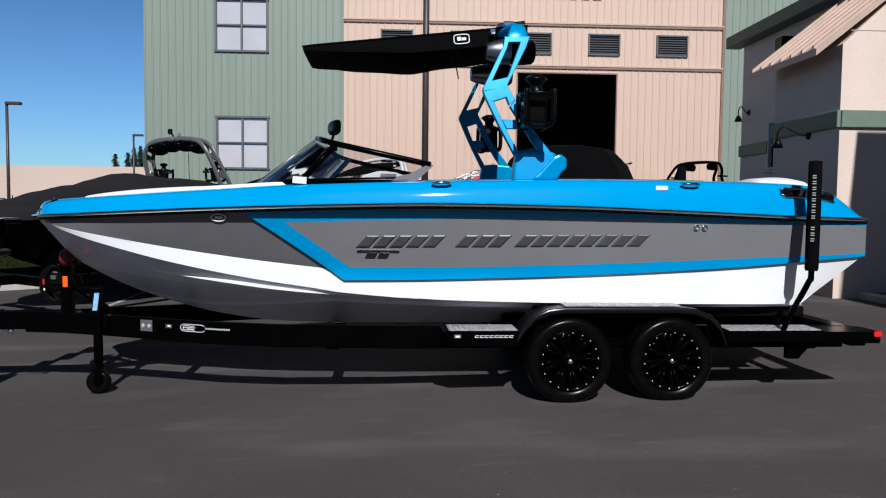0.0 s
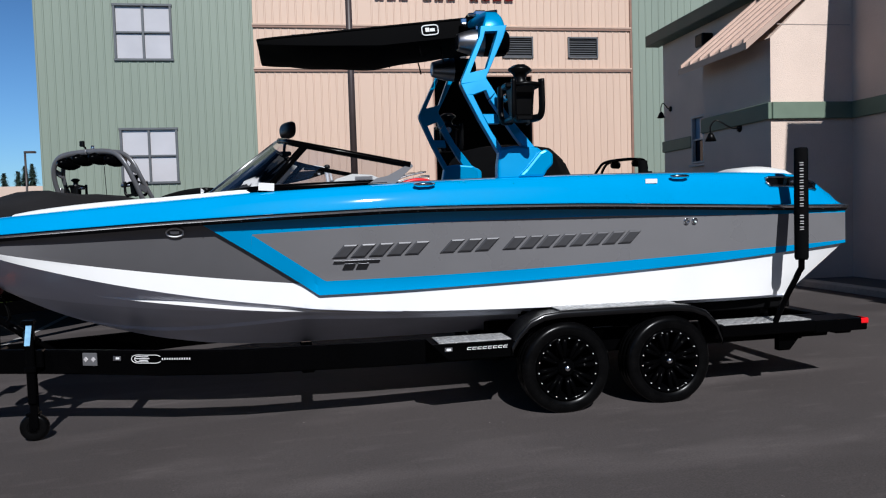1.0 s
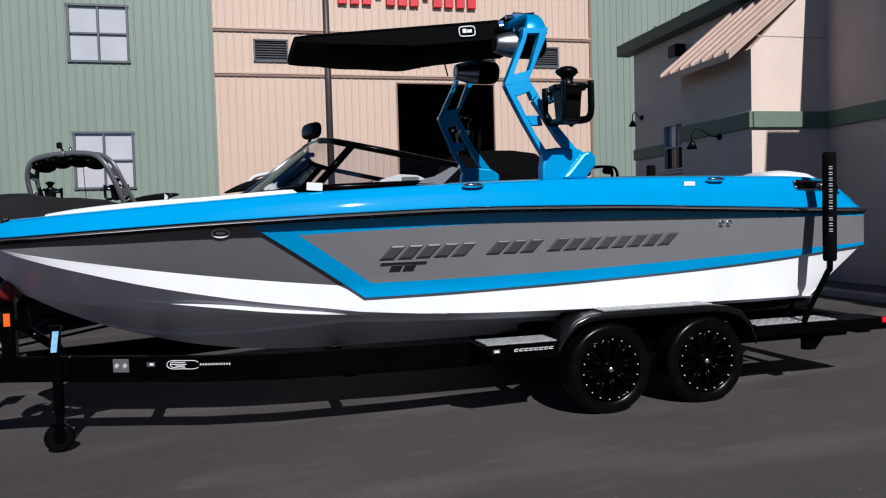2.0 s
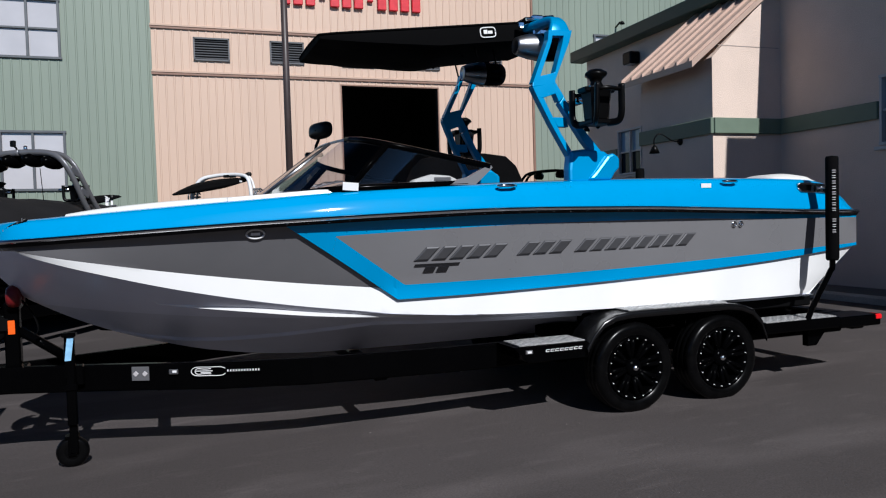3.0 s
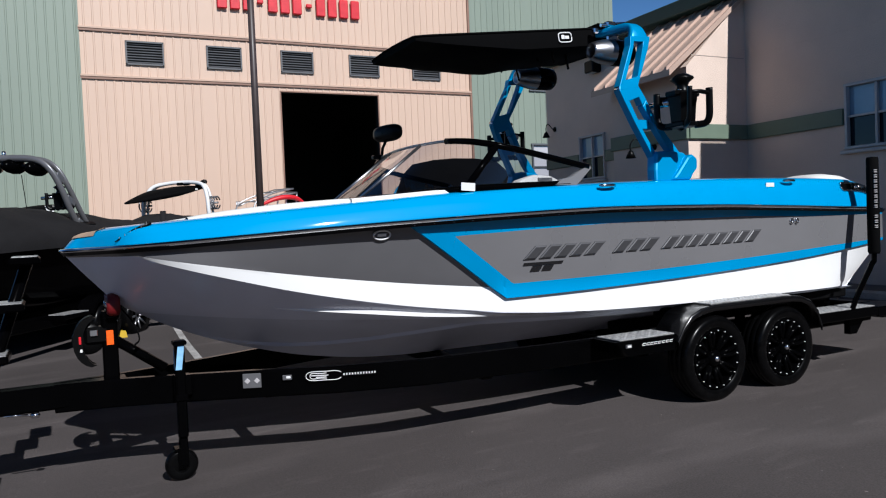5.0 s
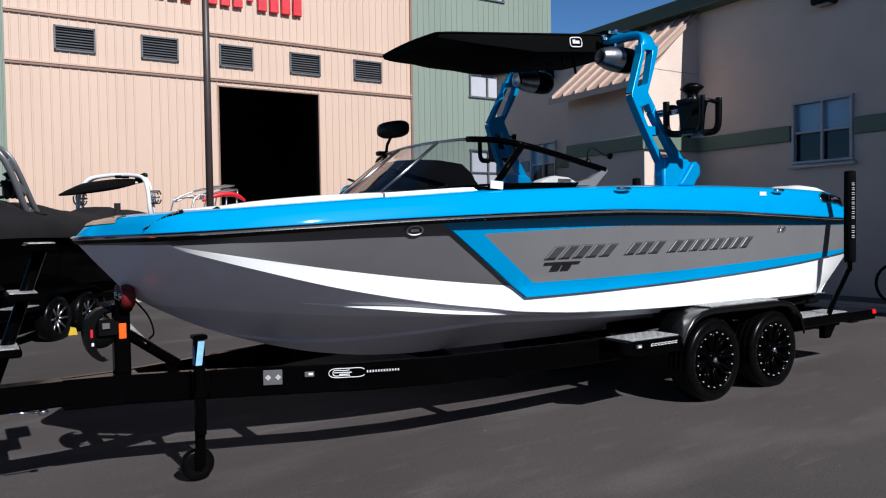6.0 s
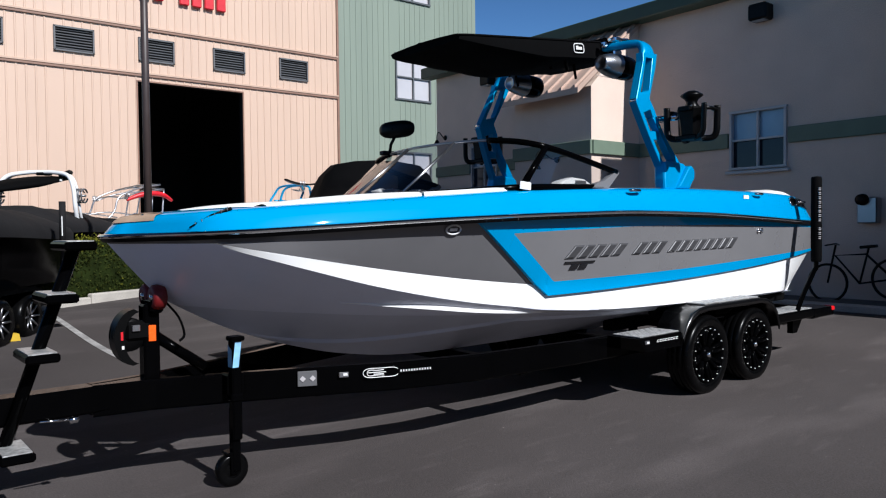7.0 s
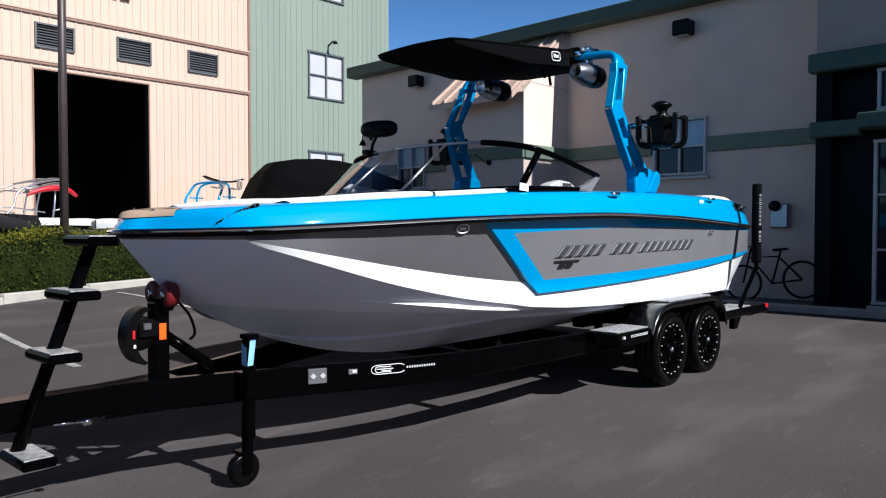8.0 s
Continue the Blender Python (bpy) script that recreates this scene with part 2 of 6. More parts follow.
# ---- mesh building ----
class Mesh:
    """Collects vertices and faces, each face with a material."""

    def __init__(self, *mats):
        self.v, self.f, self.m, self.s, self.mats = [], [], [], [], list(mats)

    def add(self, verts, faces, mi=0, smooth=False):
        o = len(self.v)
        self.v += [tuple(p) for p in verts]
        for f in faces:
            self.f.append(tuple(o + i for i in f))
            self.m.append(mi)
            self.s.append(smooth)
        return self

    def box(self, c, size, b=0.0, mi=0, rot=None):
        h = [s / 2 for s in size]
        b = min(b, *[q * 0.49 for q in h])
        vs, fs = [], []
        signs = [(x, y, z) for x in (-1, 1) for y in (-1, 1) for z in (-1, 1)]
        if b <= 0:
            vs = [(s[0] * h[0], s[1] * h[1], s[2] * h[2]) for s in signs]
            fs = [(0, 1, 3, 2), (4, 6, 7, 5), (0, 4, 5, 1), (2, 3, 7, 6), (0, 2, 6, 4), (1, 5, 7, 3)]
        else:
            idx = {}
            for s in signs:
                for a in range(3):
                    idx[s, a] = len(vs)
                    vs.append(tuple(s[k] * (h[k] if k == a else h[k] - b) for k in range(3)))
            for a in range(3):
                p, q = [k for k in range(3) if k != a]
                for sa in (-1, 1):
                    ring = []
                    for sp, sq in ((-1, -1), (1, -1), (1, 1), (-1, 1)):
                        s = [0, 0, 0]
                        s[a], s[p], s[q] = sa, sp, sq
                        ring.append(idx[tuple(s), a])
                    fs.append(tuple(ring))
                for sp in (-1, 1):
                    for sq in (-1, 1):
                        e = []
                        for sa in (-1, 1):
                            s = [0, 0, 0]
                            s[a], s[p], s[q] = sa, sp, sq
                            e.append(tuple(s))
                        fs.append((idx[e[0], p], idx[e[1], p], idx[e[1], q], idx[e[0], q]))
            for s in signs:
                fs.append(tuple(idx[s, a] for a in range(3)))
        c = Vector(c)
        vs = [(rot @ Vector(p) if rot else Vector(p)) + c for p in vs]
        return self.add(vs, fs, mi)

    def tube(self, pts, r, n=10, mi=0, flat=None, cap=True):
        """A round bar along points; r a radius or one for each point; flat: (across, thick) for an oval bar."""
        pts = [Vector(p) for p in pts]
        rs = r if isinstance(r, (list, tuple)) else [r] * len(pts)
        vs, fs = [], []
        ref = None
        for i, p in enumerate(pts):
            d = (pts[min(i + 1, len(pts) - 1)] - pts[max(i - 1, 0)]).normalized()
            if ref is None:
                ref = Vector((0, 1, 0)) if abs(d.y) < 0.9 else Vector((1, 0, 0))
            u = (ref - d * ref.dot(d)).normalized()
            w = d.cross(u)
            ref = u
            for k in range(n):
                a = 2 * math.pi * k / n
                fu, fw = (flat if flat else (1, 1))
                vs.append(p + u * (math.cos(a) * rs[i] * fu) + w * (math.sin(a) * rs[i] * fw))
        for i in range(len(pts) - 1):
            for k in range(n):
                a, b = i * n + k, i * n + (k + 1) % n
                fs.append((a, b, b + n, a + n))
        self.add(vs, fs, mi, True)
        if cap:
            o = len(self.v) - len(vs)
            for f in (tuple(range(n - 1, -1, -1)), tuple(range(len(vs) - n, len(vs)))):
                self.f.append(tuple(o + i for i in f))
                self.m.append(mi)
                self.s.append(False)
        return self

    def lathe(self, prof, c, axis="y", n=32, mi=0, mis=None):
        """Spin a profile of (radius, along) about an axis through c."""
        vs, fs = [], []
        for r, a in prof:
            for k in range(n):
                t = 2 * math.pi * k / n
                p, q = r * math.cos(t), r * math.sin(t)
                vs.append({"y": (p, a, q), "z": (p, q, a), "x": (a, p, q)}[axis])
        vs = [Vector(v) + Vector(c) for v in vs]
        for i in range(len(prof) - 1):
            for k in range(n):
                a, b = i * n + k, i * n + (k + 1) % n
                fs.append((a, b, b + n, a + n))
        return self.add(vs, fs, mi, True)

    def prism(self, poly, fn, t, mi=0, holes=()):
        """A plate: outline points (a, b) mapped by fn(a, b, w) to space, w from -t/2 to t/2. With a hole the rim is bridged point by point."""
        n = len(poly)
        vs = [fn(a, b, -t / 2) for a, b in poly] + [fn(a, b, t / 2) for a, b in poly]
        fs = [(i, (i + 1) % n, n + (i + 1) % n, n + i) for i in range(n)]
        if holes:
            h = holes
            vs += [fn(a, b, -t / 2) for a, b in h] + [fn(a, b, t / 2) for a, b in h]
            for i in range(n):
                j = (i + 1) % n
                fs += [(i, 2 * n + i, 2 * n + j, j), (n + i, n + j, 3 * n + j, 3 * n + i), (2 * n + i, 3 * n + i, 3 * n + j, 2 * n + j)]
        else:
            fs += [tuple(range(n - 1, -1, -1)), tuple(range(n, 2 * n))]
        return self.add(vs, fs, mi)

    def grid(self, rows, mi=0, smooth=True, close=False):
        n = len(rows[0])
        vs = [p for r in rows for p in r]
        fs = []
        for i in range(len(rows) - 1):
            for k in range(n if close else n - 1):
                a, b = i * n + k, i * n + (k + 1) % n
                fs.append((a, b, b + n, a + n))
        return self.add(vs, fs, mi, smooth)

    def mirrored(self):
        """Add the mirror image in y."""
        o, nf = len(self.v), len(self.f)
        self.v += [(x, -y, z) for x, y, z in self.v]
        for i in range(nf):
            self.f.append(tuple(reversed([o + k for k in self.f[i]])))
            self.m.append(self.m[i])
            self.s.append(self.s[i])
        return self

    def data(self, name, weld=False):
        me = bpy.data.meshes.new(name)
        me.from_pydata(self.v, [], self.f)
        for m in self.mats:
            me.materials.append(m)
        me.polygons.foreach_set("material_index", self.m)
        me.polygons.foreach_set("use_smooth", self.s)
        bm = bmesh.new()
        bm.from_mesh(me)
        if weld:
            bmesh.ops.remove_doubles(bm, verts=bm.verts, dist=0.0004)
        bmesh.ops.recalc_face_normals(bm, faces=bm.faces)
        bm.to_mesh(me)
        bm.free()
        if weld:
            me.set_sharp_from_angle(angle=radians(40 if weld is True else weld))
        me.update()
        return me


def thing(name, label, category, m=None, group="", kind=""):
    ob = new(name)
    ob.empty_display_size = 0.2
    if m is not None:
        ob.matrix_world = m
    return tagged(ob, label, category, group, kind)


def part(name, mesh, parent, label="", weld=False):
    ob = new(name, mesh.data(name, weld))
    if parent is not None:
        ob.parent = parent
    if label:
        ob["label"] = label
    return ob


def bevelled(ob, width, segments=2):
    """Round the edges of a part."""
    md = ob.modifiers.new("bevel", "BEVEL")
    md.width, md.segments, md.limit_method, md.angle_limit = width, segments, "ANGLE", radians(35)
    return ob


def solo(name, mesh, label, category="", group="", kind="", m=None):
    ob = new(name, mesh.data(name))
    if m is not None:
        ob.matrix_world = m
    return tagged(ob, label, category, group, kind)


def curve(pts):
    """Smooth monotone curve through (x, value) pairs."""
    xs = np.array([p[0] for p in pts], float)
    ys = np.array([p[1] for p in pts], float)
    h, d = np.diff(xs), np.diff(ys) / np.diff(xs)
    m = np.zeros(len(xs))
    m[0], m[-1] = d[0], d[-1]
    for i in range(1, len(xs) - 1):
        if d[i - 1] * d[i] > 0:
            w1, w2 = 2 * h[i] + h[i - 1], h[i] + 2 * h[i - 1]
            m[i] = (w1 + w2) / (w1 / d[i - 1] + w2 / d[i])

    def f(x):
        x = min(max(x, xs[0]), xs[-1])
        i = min(max(int(np.searchsorted(xs, x)) - 1, 0), len(xs) - 2)
        t = (x - xs[i]) / h[i]
        return ((1 + 2 * t) * (1 - t) ** 2 * ys[i] + t * (1 - t) ** 2 * h[i] * m[i]
                + t * t * (3 - 2 * t) * ys[i + 1] + t * t * (t - 1) * h[i] * m[i + 1])
    return f


def smooth_pts(pts, n=6):
    out = []
    P_ = [Vector(p) for p in pts]
    for i in range(len(P_) - 1):
        p0, p1, p2, p3 = P_[max(i - 1, 0)], P_[i], P_[i + 1], P_[min(i + 2, len(P_) - 1)]
        for k in range(n):
            t = k / n
            out.append(0.5 * ((2 * p1) + (p2 - p0) * t + (2 * p0 - 5 * p1 + 4 * p2 - p3) * t * t + (3 * p1 - p0 - 3 * p2 + p3) * t ** 3))
    return out + [P_[-1]]


# lines of the hull, bow at -x: half beam and height of rail and chine, height of the keel, flare
RAIL_Y = curve([(-3.66, 0.0), (-3.655, 0.05), (-3.58, 0.2), (-3.42, 0.52), (-3.35, 0.655), (-3.3, 0.715), (-3.2, 0.79), (-3.0, 0.885), (-2.6, 1.01), (-2.2, 1.085), (-1.6, 1.165), (-0.8, 1.235), (0, 1.265), (1, 1.28), (2, 1.255), (3, 1.18), (3.5, 1.1), (3.69, 1.02)])
INSET = curve([(-3.66, 0.04), (-3.0, 0.045), (-2.2, 0.055), (-1.6, 0.075), (-0.8, 0.1), (0, 0.115), (1, 0.12), (2, 0.1), (3, 0.07), (3.69, 0.045)])      # how far the side stands in under the rail
RAIL_Z = curve([(-3.66, 1.47), (-3.1, 1.493), (-2.6, 1.52), (-1.8, 1.56), (-0.8, 1.595), (0, 1.612), (1, 1.602), (2, 1.572), (3, 1.538), (3.69, 1.522)])
CHINE_Y = curve([(-3.66, 0.0), (-3.27, 0.0), (-3.22, 0.04), (-3.0, 0.19), (-2.6, 0.42), (-2.2, 0.59), (-1.7, 0.73), (-1.0, 0.86), (0, 0.93), (1, 0.99), (2.2, 1.02), (3.69, 1.0)])
CHINE_Z = curve([(-3.66, 1.45), (-3.5, 1.26), (-3.34, 1.09), (-3.24, 1.024), (-3.1, 1.004), (-2.8, 0.97), (-2.4, 0.934), (-2.1, 0.908), (-1.8, 0.888), (-1.4, 0.864), (-1.0, 0.843), (0, 0.80), (1, 0.785), (2.2, 0.78), (3.69, 0.775)])
KEEL_Z = curve([(-3.66, 1.45), (-3.5, 1.26), (-3.34, 1.09), (-3.15, 0.97), (-2.82, 0.81), (-2.4, 0.665), (-2.0, 0.565), (-1.5, 0.495), (-1.1, 0.475), (0, 0.47), (3.69, 0.47)])
# the knuckle: upper and lower edge of the steep facet below the flare
KNUCKLE_Z = curve([(-3.66, 1.45), (-3.28, 1.43), (-3.2, 1.41), (-3.0, 1.368), (-2.7, 1.314), (-2.3, 1.246), (-1.9, 1.186), (-1.5, 1.133), (-1.1, 1.088), (-0.9, 1.068), (0, 1.05), (3.69, 1.1)])
KNUCKLE_LOW = curve([(-3.66, 1.443), (-3.28, 1.415), (-3.2, 1.388), (-3.0, 1.322), (-2.7, 1.235), (-2.3, 1.129), (-1.9, 1.042), (-1.5, 0.97), (-1.1, 0.912), (-0.8, 0.87), (0, 0.815), (1, 0.797), (3.69, 0.785)])
KNUCKLE_Y = curve([(-3.66, 0.0), (-3.5, 0.28), (-3.36, 0.58), (-3.28, 0.69), (-3.1, 0.795), (-2.9, 0.86), (-2.6, 0.89), (-2.25, 0.905), (-1.8, 0.92), (-1.4, 0.935), (-1.0, 0.96), (-0.8, 0.975), (0, 1.01), (1, 1.06), (2, 1.08), (3, 1.06), (3.69, 0.98)])


def side_y(x, z):
    """Half breadth of the topsides at station x and height z."""
    zr, zk, zb, zc = RAIL_Z(x) - 0.03, KNUCKLE_Z(x), KNUCKLE_LOW(x), CHINE_Z(x)
    yr, yk, yc = max(RAIL_Y(x) - INSET(x), 0.0), KNUCKLE_Y(x), CHINE_Y(x)
    yk = min(yk, yr)
    yb = yc + (yk - yc) * 0.97
    if z >= zk:
        return yk + (yr - yk) * min((z - zk) / max(zr - zk, 1e-4), 1.0) ** 0.9
    if z >= zb:
        return yb + (yk - yb) * (z - zb) / max(zk - zb, 1e-4)
    return yc + (yb - yc) * min(max((z - zc) / max(zb - zc, 1e-4), 0.0), 1.0) ** 0.92
# ---- the ground ----
GZ = curve([(-300, -0.2), (-9, -0.2), (-3, -0.12), (1, 0.0), (5, 0.06), (8, 0.1), (300, 0.1)])


SWELL = curve([(-300, 0.0), (5.5, 0.0), (10.6, 0.16), (12.0, 0.16), (16, 0.0), (300, 0.0)])      # a low rise at the planted strip


def ground_z(x, y=0.0):
    return GZ(x) + SWELL(y)


xs = [-300, -120, -60, -30, -18, -12, -9, -7, -5, -3, -1, 1, 3, 5, 6.5, 8, 12, 20, 40, 80, 300]
ys = [-300, -60, -20, -8, 0, 3, 4.5, 5.5, 6, 6.5, 7, 7.5, 8, 8.5, 9, 9.5, 10, 10.5, 11, 11.5, 12, 12.5, 13, 14, 15, 16, 30, 60, 120, 300]
g = Mesh(ASPHALT).grid([[(x, y, ground_z(x, y)) for x in xs] for y in ys])
solo("ground", g, "dark grey worn asphalt of a boat yard", "ground", kind="structure")

SITE = Matrix.Rotation(radians(-1.9), 4, "Z")     # the buildings stand two degrees off the boat's axis


# ---- the large metal-clad warehouse ----
FY = 29.5


def siding(ms, x0, x1, z0, z1, mi=0, y=FY, pitch=0.36, rib=0.024):
    """Ribbed sheet metal between two widths and heights, facing -y."""
    prof = [(x0, y)]
    c = math.ceil(x0 / pitch) * pitch
    while c + 0.05 < x1:
        if c - 0.05 > x0:
            prof += [(c - 0.045, y), (c - 0.025, y - rib), (c + 0.025, y - rib), (c + 0.045, y)]
        c += pitch
    prof.append((x1, y))
    ms.grid([[(a, b, z0) for a, b in prof], [(a, b, z1) for a, b in prof]], mi, False)


def wall_with_holes(name, mats, x0, x1, z0, z1, holes, parent, label):
    """A clad wall with rectangular openings (x0, x1, z0, z1) that go through it."""
    out = []
    cuts = sorted({x0, x1, *[h[0] for h in holes], *[h[1] for h in holes]})
    for a, b in zip(cuts, cuts[1:]):
        inside = sorted([h for h in holes if h[0] <= a + 1e-6 and h[1] >= b - 1e-6], key=lambda h: h[2])
        z = z0
        for h in inside:
            if h[2] - z > 0.01:
                out.append((a, b, z, h[2]))
            z = h[3]
        if z1 - z > 0.01:
            out.append((a, b, z, z1))
    for a, b, za, zb in out:
        ms = Mesh(*mats)
        siding(ms, a, b, za, zb)
        part(name, ms.box(((a + b) / 2, FY + 0.16, (za + zb) / 2), (b - a, 0.3, zb - za), 0, 1), parent, label)


house = thing("warehouse", "tall warehouse clad in tan and sage-green ribbed metal", "building", SITE, kind="structure")
DOOR = (5.1, 10.01, -0.3, 8.21)
VENTS = [(-1.66 + i * 3.41, -0.07 + i * 3.41, 9.13, 10.18) for i in range(5)]
wall_with_holes("tan_wall", (TAN, INTERIOR), -3.48, 15.36, -0.4, 17.1, [DOOR] + VENTS, house, "ribbed tan metal wall")
GW_L = [(-9.6, -7.05, 3.29, 5.88), (-9.63, -7.07, 8.93, 11.52)]
wall_with_holes("green_wall", (GREEN, INTERIOR), -13.02, -3.48, -0.4, 17.1, GW_L, house, "ribbed sage-green metal wall")
GW_R = [(19.08, 21.58, 8.8, 11.44), (19.08, 21.58, 3.28, 5.9), (19.08, 21.58, 14.4, 16.7)]
wall_with_holes("green_wall", (GREEN, INTERIOR), 15.36, 25.1, -0.4, 17.1, GW_R, house, "ribbed sage-green metal wall")
for c, d in (((-12.87, FY + 13.3, 8.35), (0.3, 26, 17.5)), ((24.95, FY + 13.3, 8.35), (0.3, 26, 17.5)), ((5.92, FY + 26.2, 8.35), (37.87, 0.3, 17.5))):
    part("side_wall", Mesh(GREEN).box(c, d), house)
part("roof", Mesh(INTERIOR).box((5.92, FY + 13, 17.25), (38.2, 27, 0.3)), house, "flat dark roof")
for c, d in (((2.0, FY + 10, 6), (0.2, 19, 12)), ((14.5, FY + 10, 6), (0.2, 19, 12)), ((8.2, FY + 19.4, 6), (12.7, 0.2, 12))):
    part("inner_wall", Mesh(INTERIOR).box(c, d), house, "inside wall of the loading bay, coloured dark as unlit")
part("inner_ceiling", Mesh(INTERIOR).box((8.2, FY + 10, 12.1), (12.7, 19, 0.2)), house, "ceiling of the loading bay, coloured dark as unlit")
for z in (10.6, 8.54):
    tb = part("trim_band", Mesh(TAN_TRIM).box((5.94, FY - 0.06, z + 0.05), (18.84, 0.11, 0.09), 0.01), house, "tan ledge trim")
    part("ledge_strip", Mesh(BROWN_TRIM).box((5.94, FY - 0.045, z - 0.045), (18.84, 0.08, 0.1)), tb, "dark brown strip under the ledge")
for x, w, m_ in ((15.36, 0.12, BROWN_TRIM), (-3.48, 0.08, GREEN)):
    part("corner_trim", Mesh(m_).box((x, FY - 0.04, 8.35), (w, 0.08, 17.4), 0.01), house)
dm = Mesh(BROWN_TRIM)
dm.box((DOOR[0] - 0.03, FY - 0.02, 3.95), (0.06, 0.08, 8.5)).box((DOOR[1] + 0.03, FY - 0.02, 3.95), (0.06, 0.08, 8.5)).box((7.555, FY - 0.02, 8.24), (5.03, 0.08, 0.06))
part("door_trim", dm, house)
for x0, x1, z0, z1 in VENTS:
    fr = Mesh(LOUVRE)
    w = 0.07
    fr.box(((x0 + x1) / 2, FY - 0.04, z0 + w / 2), (x1 - x0, 0.12, w)).box(((x0 + x1) / 2, FY - 0.04, z1 - w / 2), (x1 - x0, 0.12, w))
    fr.box((x0 + w / 2, FY - 0.04, (z0 + z1) / 2), (w, 0.12, z1 - z0)).box((x1 - w / 2, FY - 0.04, (z0 + z1) / 2), (w, 0.12, z1 - z0))
    v = part("vent", fr, house, "grey louvred wall vent")
    sl = Mesh(LOUVRE)
    for i in range(8):
        z = z0 + 0.14 + i * (z1 - z0 - 0.2) / 7.4
        sl.box(((x0 + x1) / 2, FY + 0.02, z), (x1 - x0 - 0.14, 0.13, 0.02), rot=Matrix.Rotation(radians(38), 3, "X"))
    part("slats", sl, v)
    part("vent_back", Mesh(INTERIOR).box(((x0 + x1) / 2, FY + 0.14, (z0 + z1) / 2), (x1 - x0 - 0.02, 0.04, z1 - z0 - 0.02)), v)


def facade_window(x0, x1, z0, z1, frame_mat, pane_mat, parent, label, y=FY, w=0.105):
    fr = Mesh(frame_mat)
    cx, cz = (x0 + x1) / 2, (z0 + z1) / 2
    for z in (z0 + w / 2, z1 - w / 2):
        fr.box((cx, y - 0.03, z), (x1 - x0 + 0.06, 0.14, w), 0.01)
    for x in (x0 + w / 2, x1 - w / 2):
        fr.box((x, y - 0.03, cz), (w, 0.13, z1 - z0 - 2 * w), 0.01)
    fr.box((cx, y - 0.02, cz), (w, 0.1, z1 - z0 - 2 * w), 0.01)
    for s in (-1, 1):
        fr.box((cx + s * (x1 - x0 - w) / 4, y - 0.02, cz), ((x1 - x0) / 2 - 1.5 * w + 0.004, 0.09, w * 0.8), 0.01)
    win = part("window", fr, parent, label)
    for sx in (-1, 1):
        for sz in (-1, 1):
            pm = Mesh(pane_mat).box((cx + sx * (x1 - x0 - w) / 4, y + 0.05, cz + sz * (z1 - z0 - w) / 4), ((x1 - x0 - w) / 2, 0.03, (z1 - z0 - w) / 2))
            part("pane", pm, win)
    return win


for wn_ in GW_L + GW_R:
    facade_window(*wn_, WIN_FRAME, PANE_PALE, house, "four-pane window with a dark frame and pale blinds")
# red numerals high on the tan wall, as plain bars
sg = thing("wall_sign", "row of raised red numerals on the tan wall, drawn as bars", "sign", SITE)
NUM = 12
for i in range(NUM):
    cx = 2.55 + i * (9.55 - 2.55) / NUM
    hgt = 0.18 if i in (3, 7) else 0.9
    part("sign_bar", Mesh(RED).box((cx, FY - 0.14, 12.37), (0.28 if hgt < 0.5 else 0.44, 0.14, hgt), 0.04), sg)
wl = thing("wall_lamp", "small black gooseneck lamp on the green wall", "lamp", SITE)
part("arm", Mesh(BLACK_PLASTIC).tube([(20.5, FY - 0.02, 11.9), (20.5, FY - 0.4, 12.06), (20.5, FY - 0.6, 12.02)], 0.05), wl)
part("shade", Mesh(BLACK_PLASTIC).lathe([(0.02, 0.12), (0.08, 0.08), (0.14, -0.05), (0.13, -0.05)], (20.5, FY - 0.65, 11.96), "z", 16), wl)

# ---- unseen plain walls added behind the walk to block low sky ----
solo("sky_block_south", Mesh(TAUPE).box((0, -22.15, 3.9), (110, 0.3, 8.4)), "unseen plain taupe wall across the yard, added to block low sky", "wall", kind="structure")
solo("sky_block_west", Mesh(TAUPE).box((-26.15, -9.0, 3.4), (0.3, 26, 7.4)), "unseen plain taupe wall beside the yard, added to block low sky", "wall", kind="structure")

# ---- the beige stucco building ----
WX = 8.6
shop = thing("stucco_building", "beige stucco building with green bands, in shade", "building", SITE, kind="structure")
H = 5.88
holes = [(1.84, 2.97, 2.56, 3.7), (9.66, 10.73, 2.58, 3.75)]      # windows, by y and z
cuts = sorted({-0.75, 12.3, *[h[0] for h in holes], *[h[1] for h in holes]})
for a, b in zip(cuts, cuts[1:]):
    hs = [h for h in holes if h[0] <= a + 1e-6 and h[1] >= b - 1e-6]
    spans = [(-0.3, hs[0][2]), (hs[0][3], H)] if hs else [(-0.3, H)]
    for z0, z1 in spans:
        part("long_wall", Mesh(STUCCO).box((WX + 0.15, (a + b) / 2, (z0 + z1) / 2), (0.3, b - a, z1 - z0)), shop, "beige stucco wall")
part("far_wall", Mesh(STUCCO).box((WX + 6.3, 12.15, 2.8), (12, 0.3, 6.16)), shop)
part("roof", Mesh(GREEN_TRIM).box((WX + 6, 5.8, H + 0.16), (12.5, 13.4, 0.1)), shop)
part("eave_trim", Mesh(GREEN_TRIM).box((WX - 0.19, 5.8, H + 0.14), (0.4, 13.5, 0.3), 0.02), shop, "dark green eave")
part("wall_band", Mesh(SAGE_TRIM).box((WX - 0.03, 0.53, 3.14), (0.07, 2.55, 0.29), 0.01), shop, "sage-green band")
part("wall_band", Mesh(SAGE_TRIM).box((WX - 0.03, 4.07, 3.14), (0.07, 2.14, 0.29), 0.01), shop, "sage-green band")
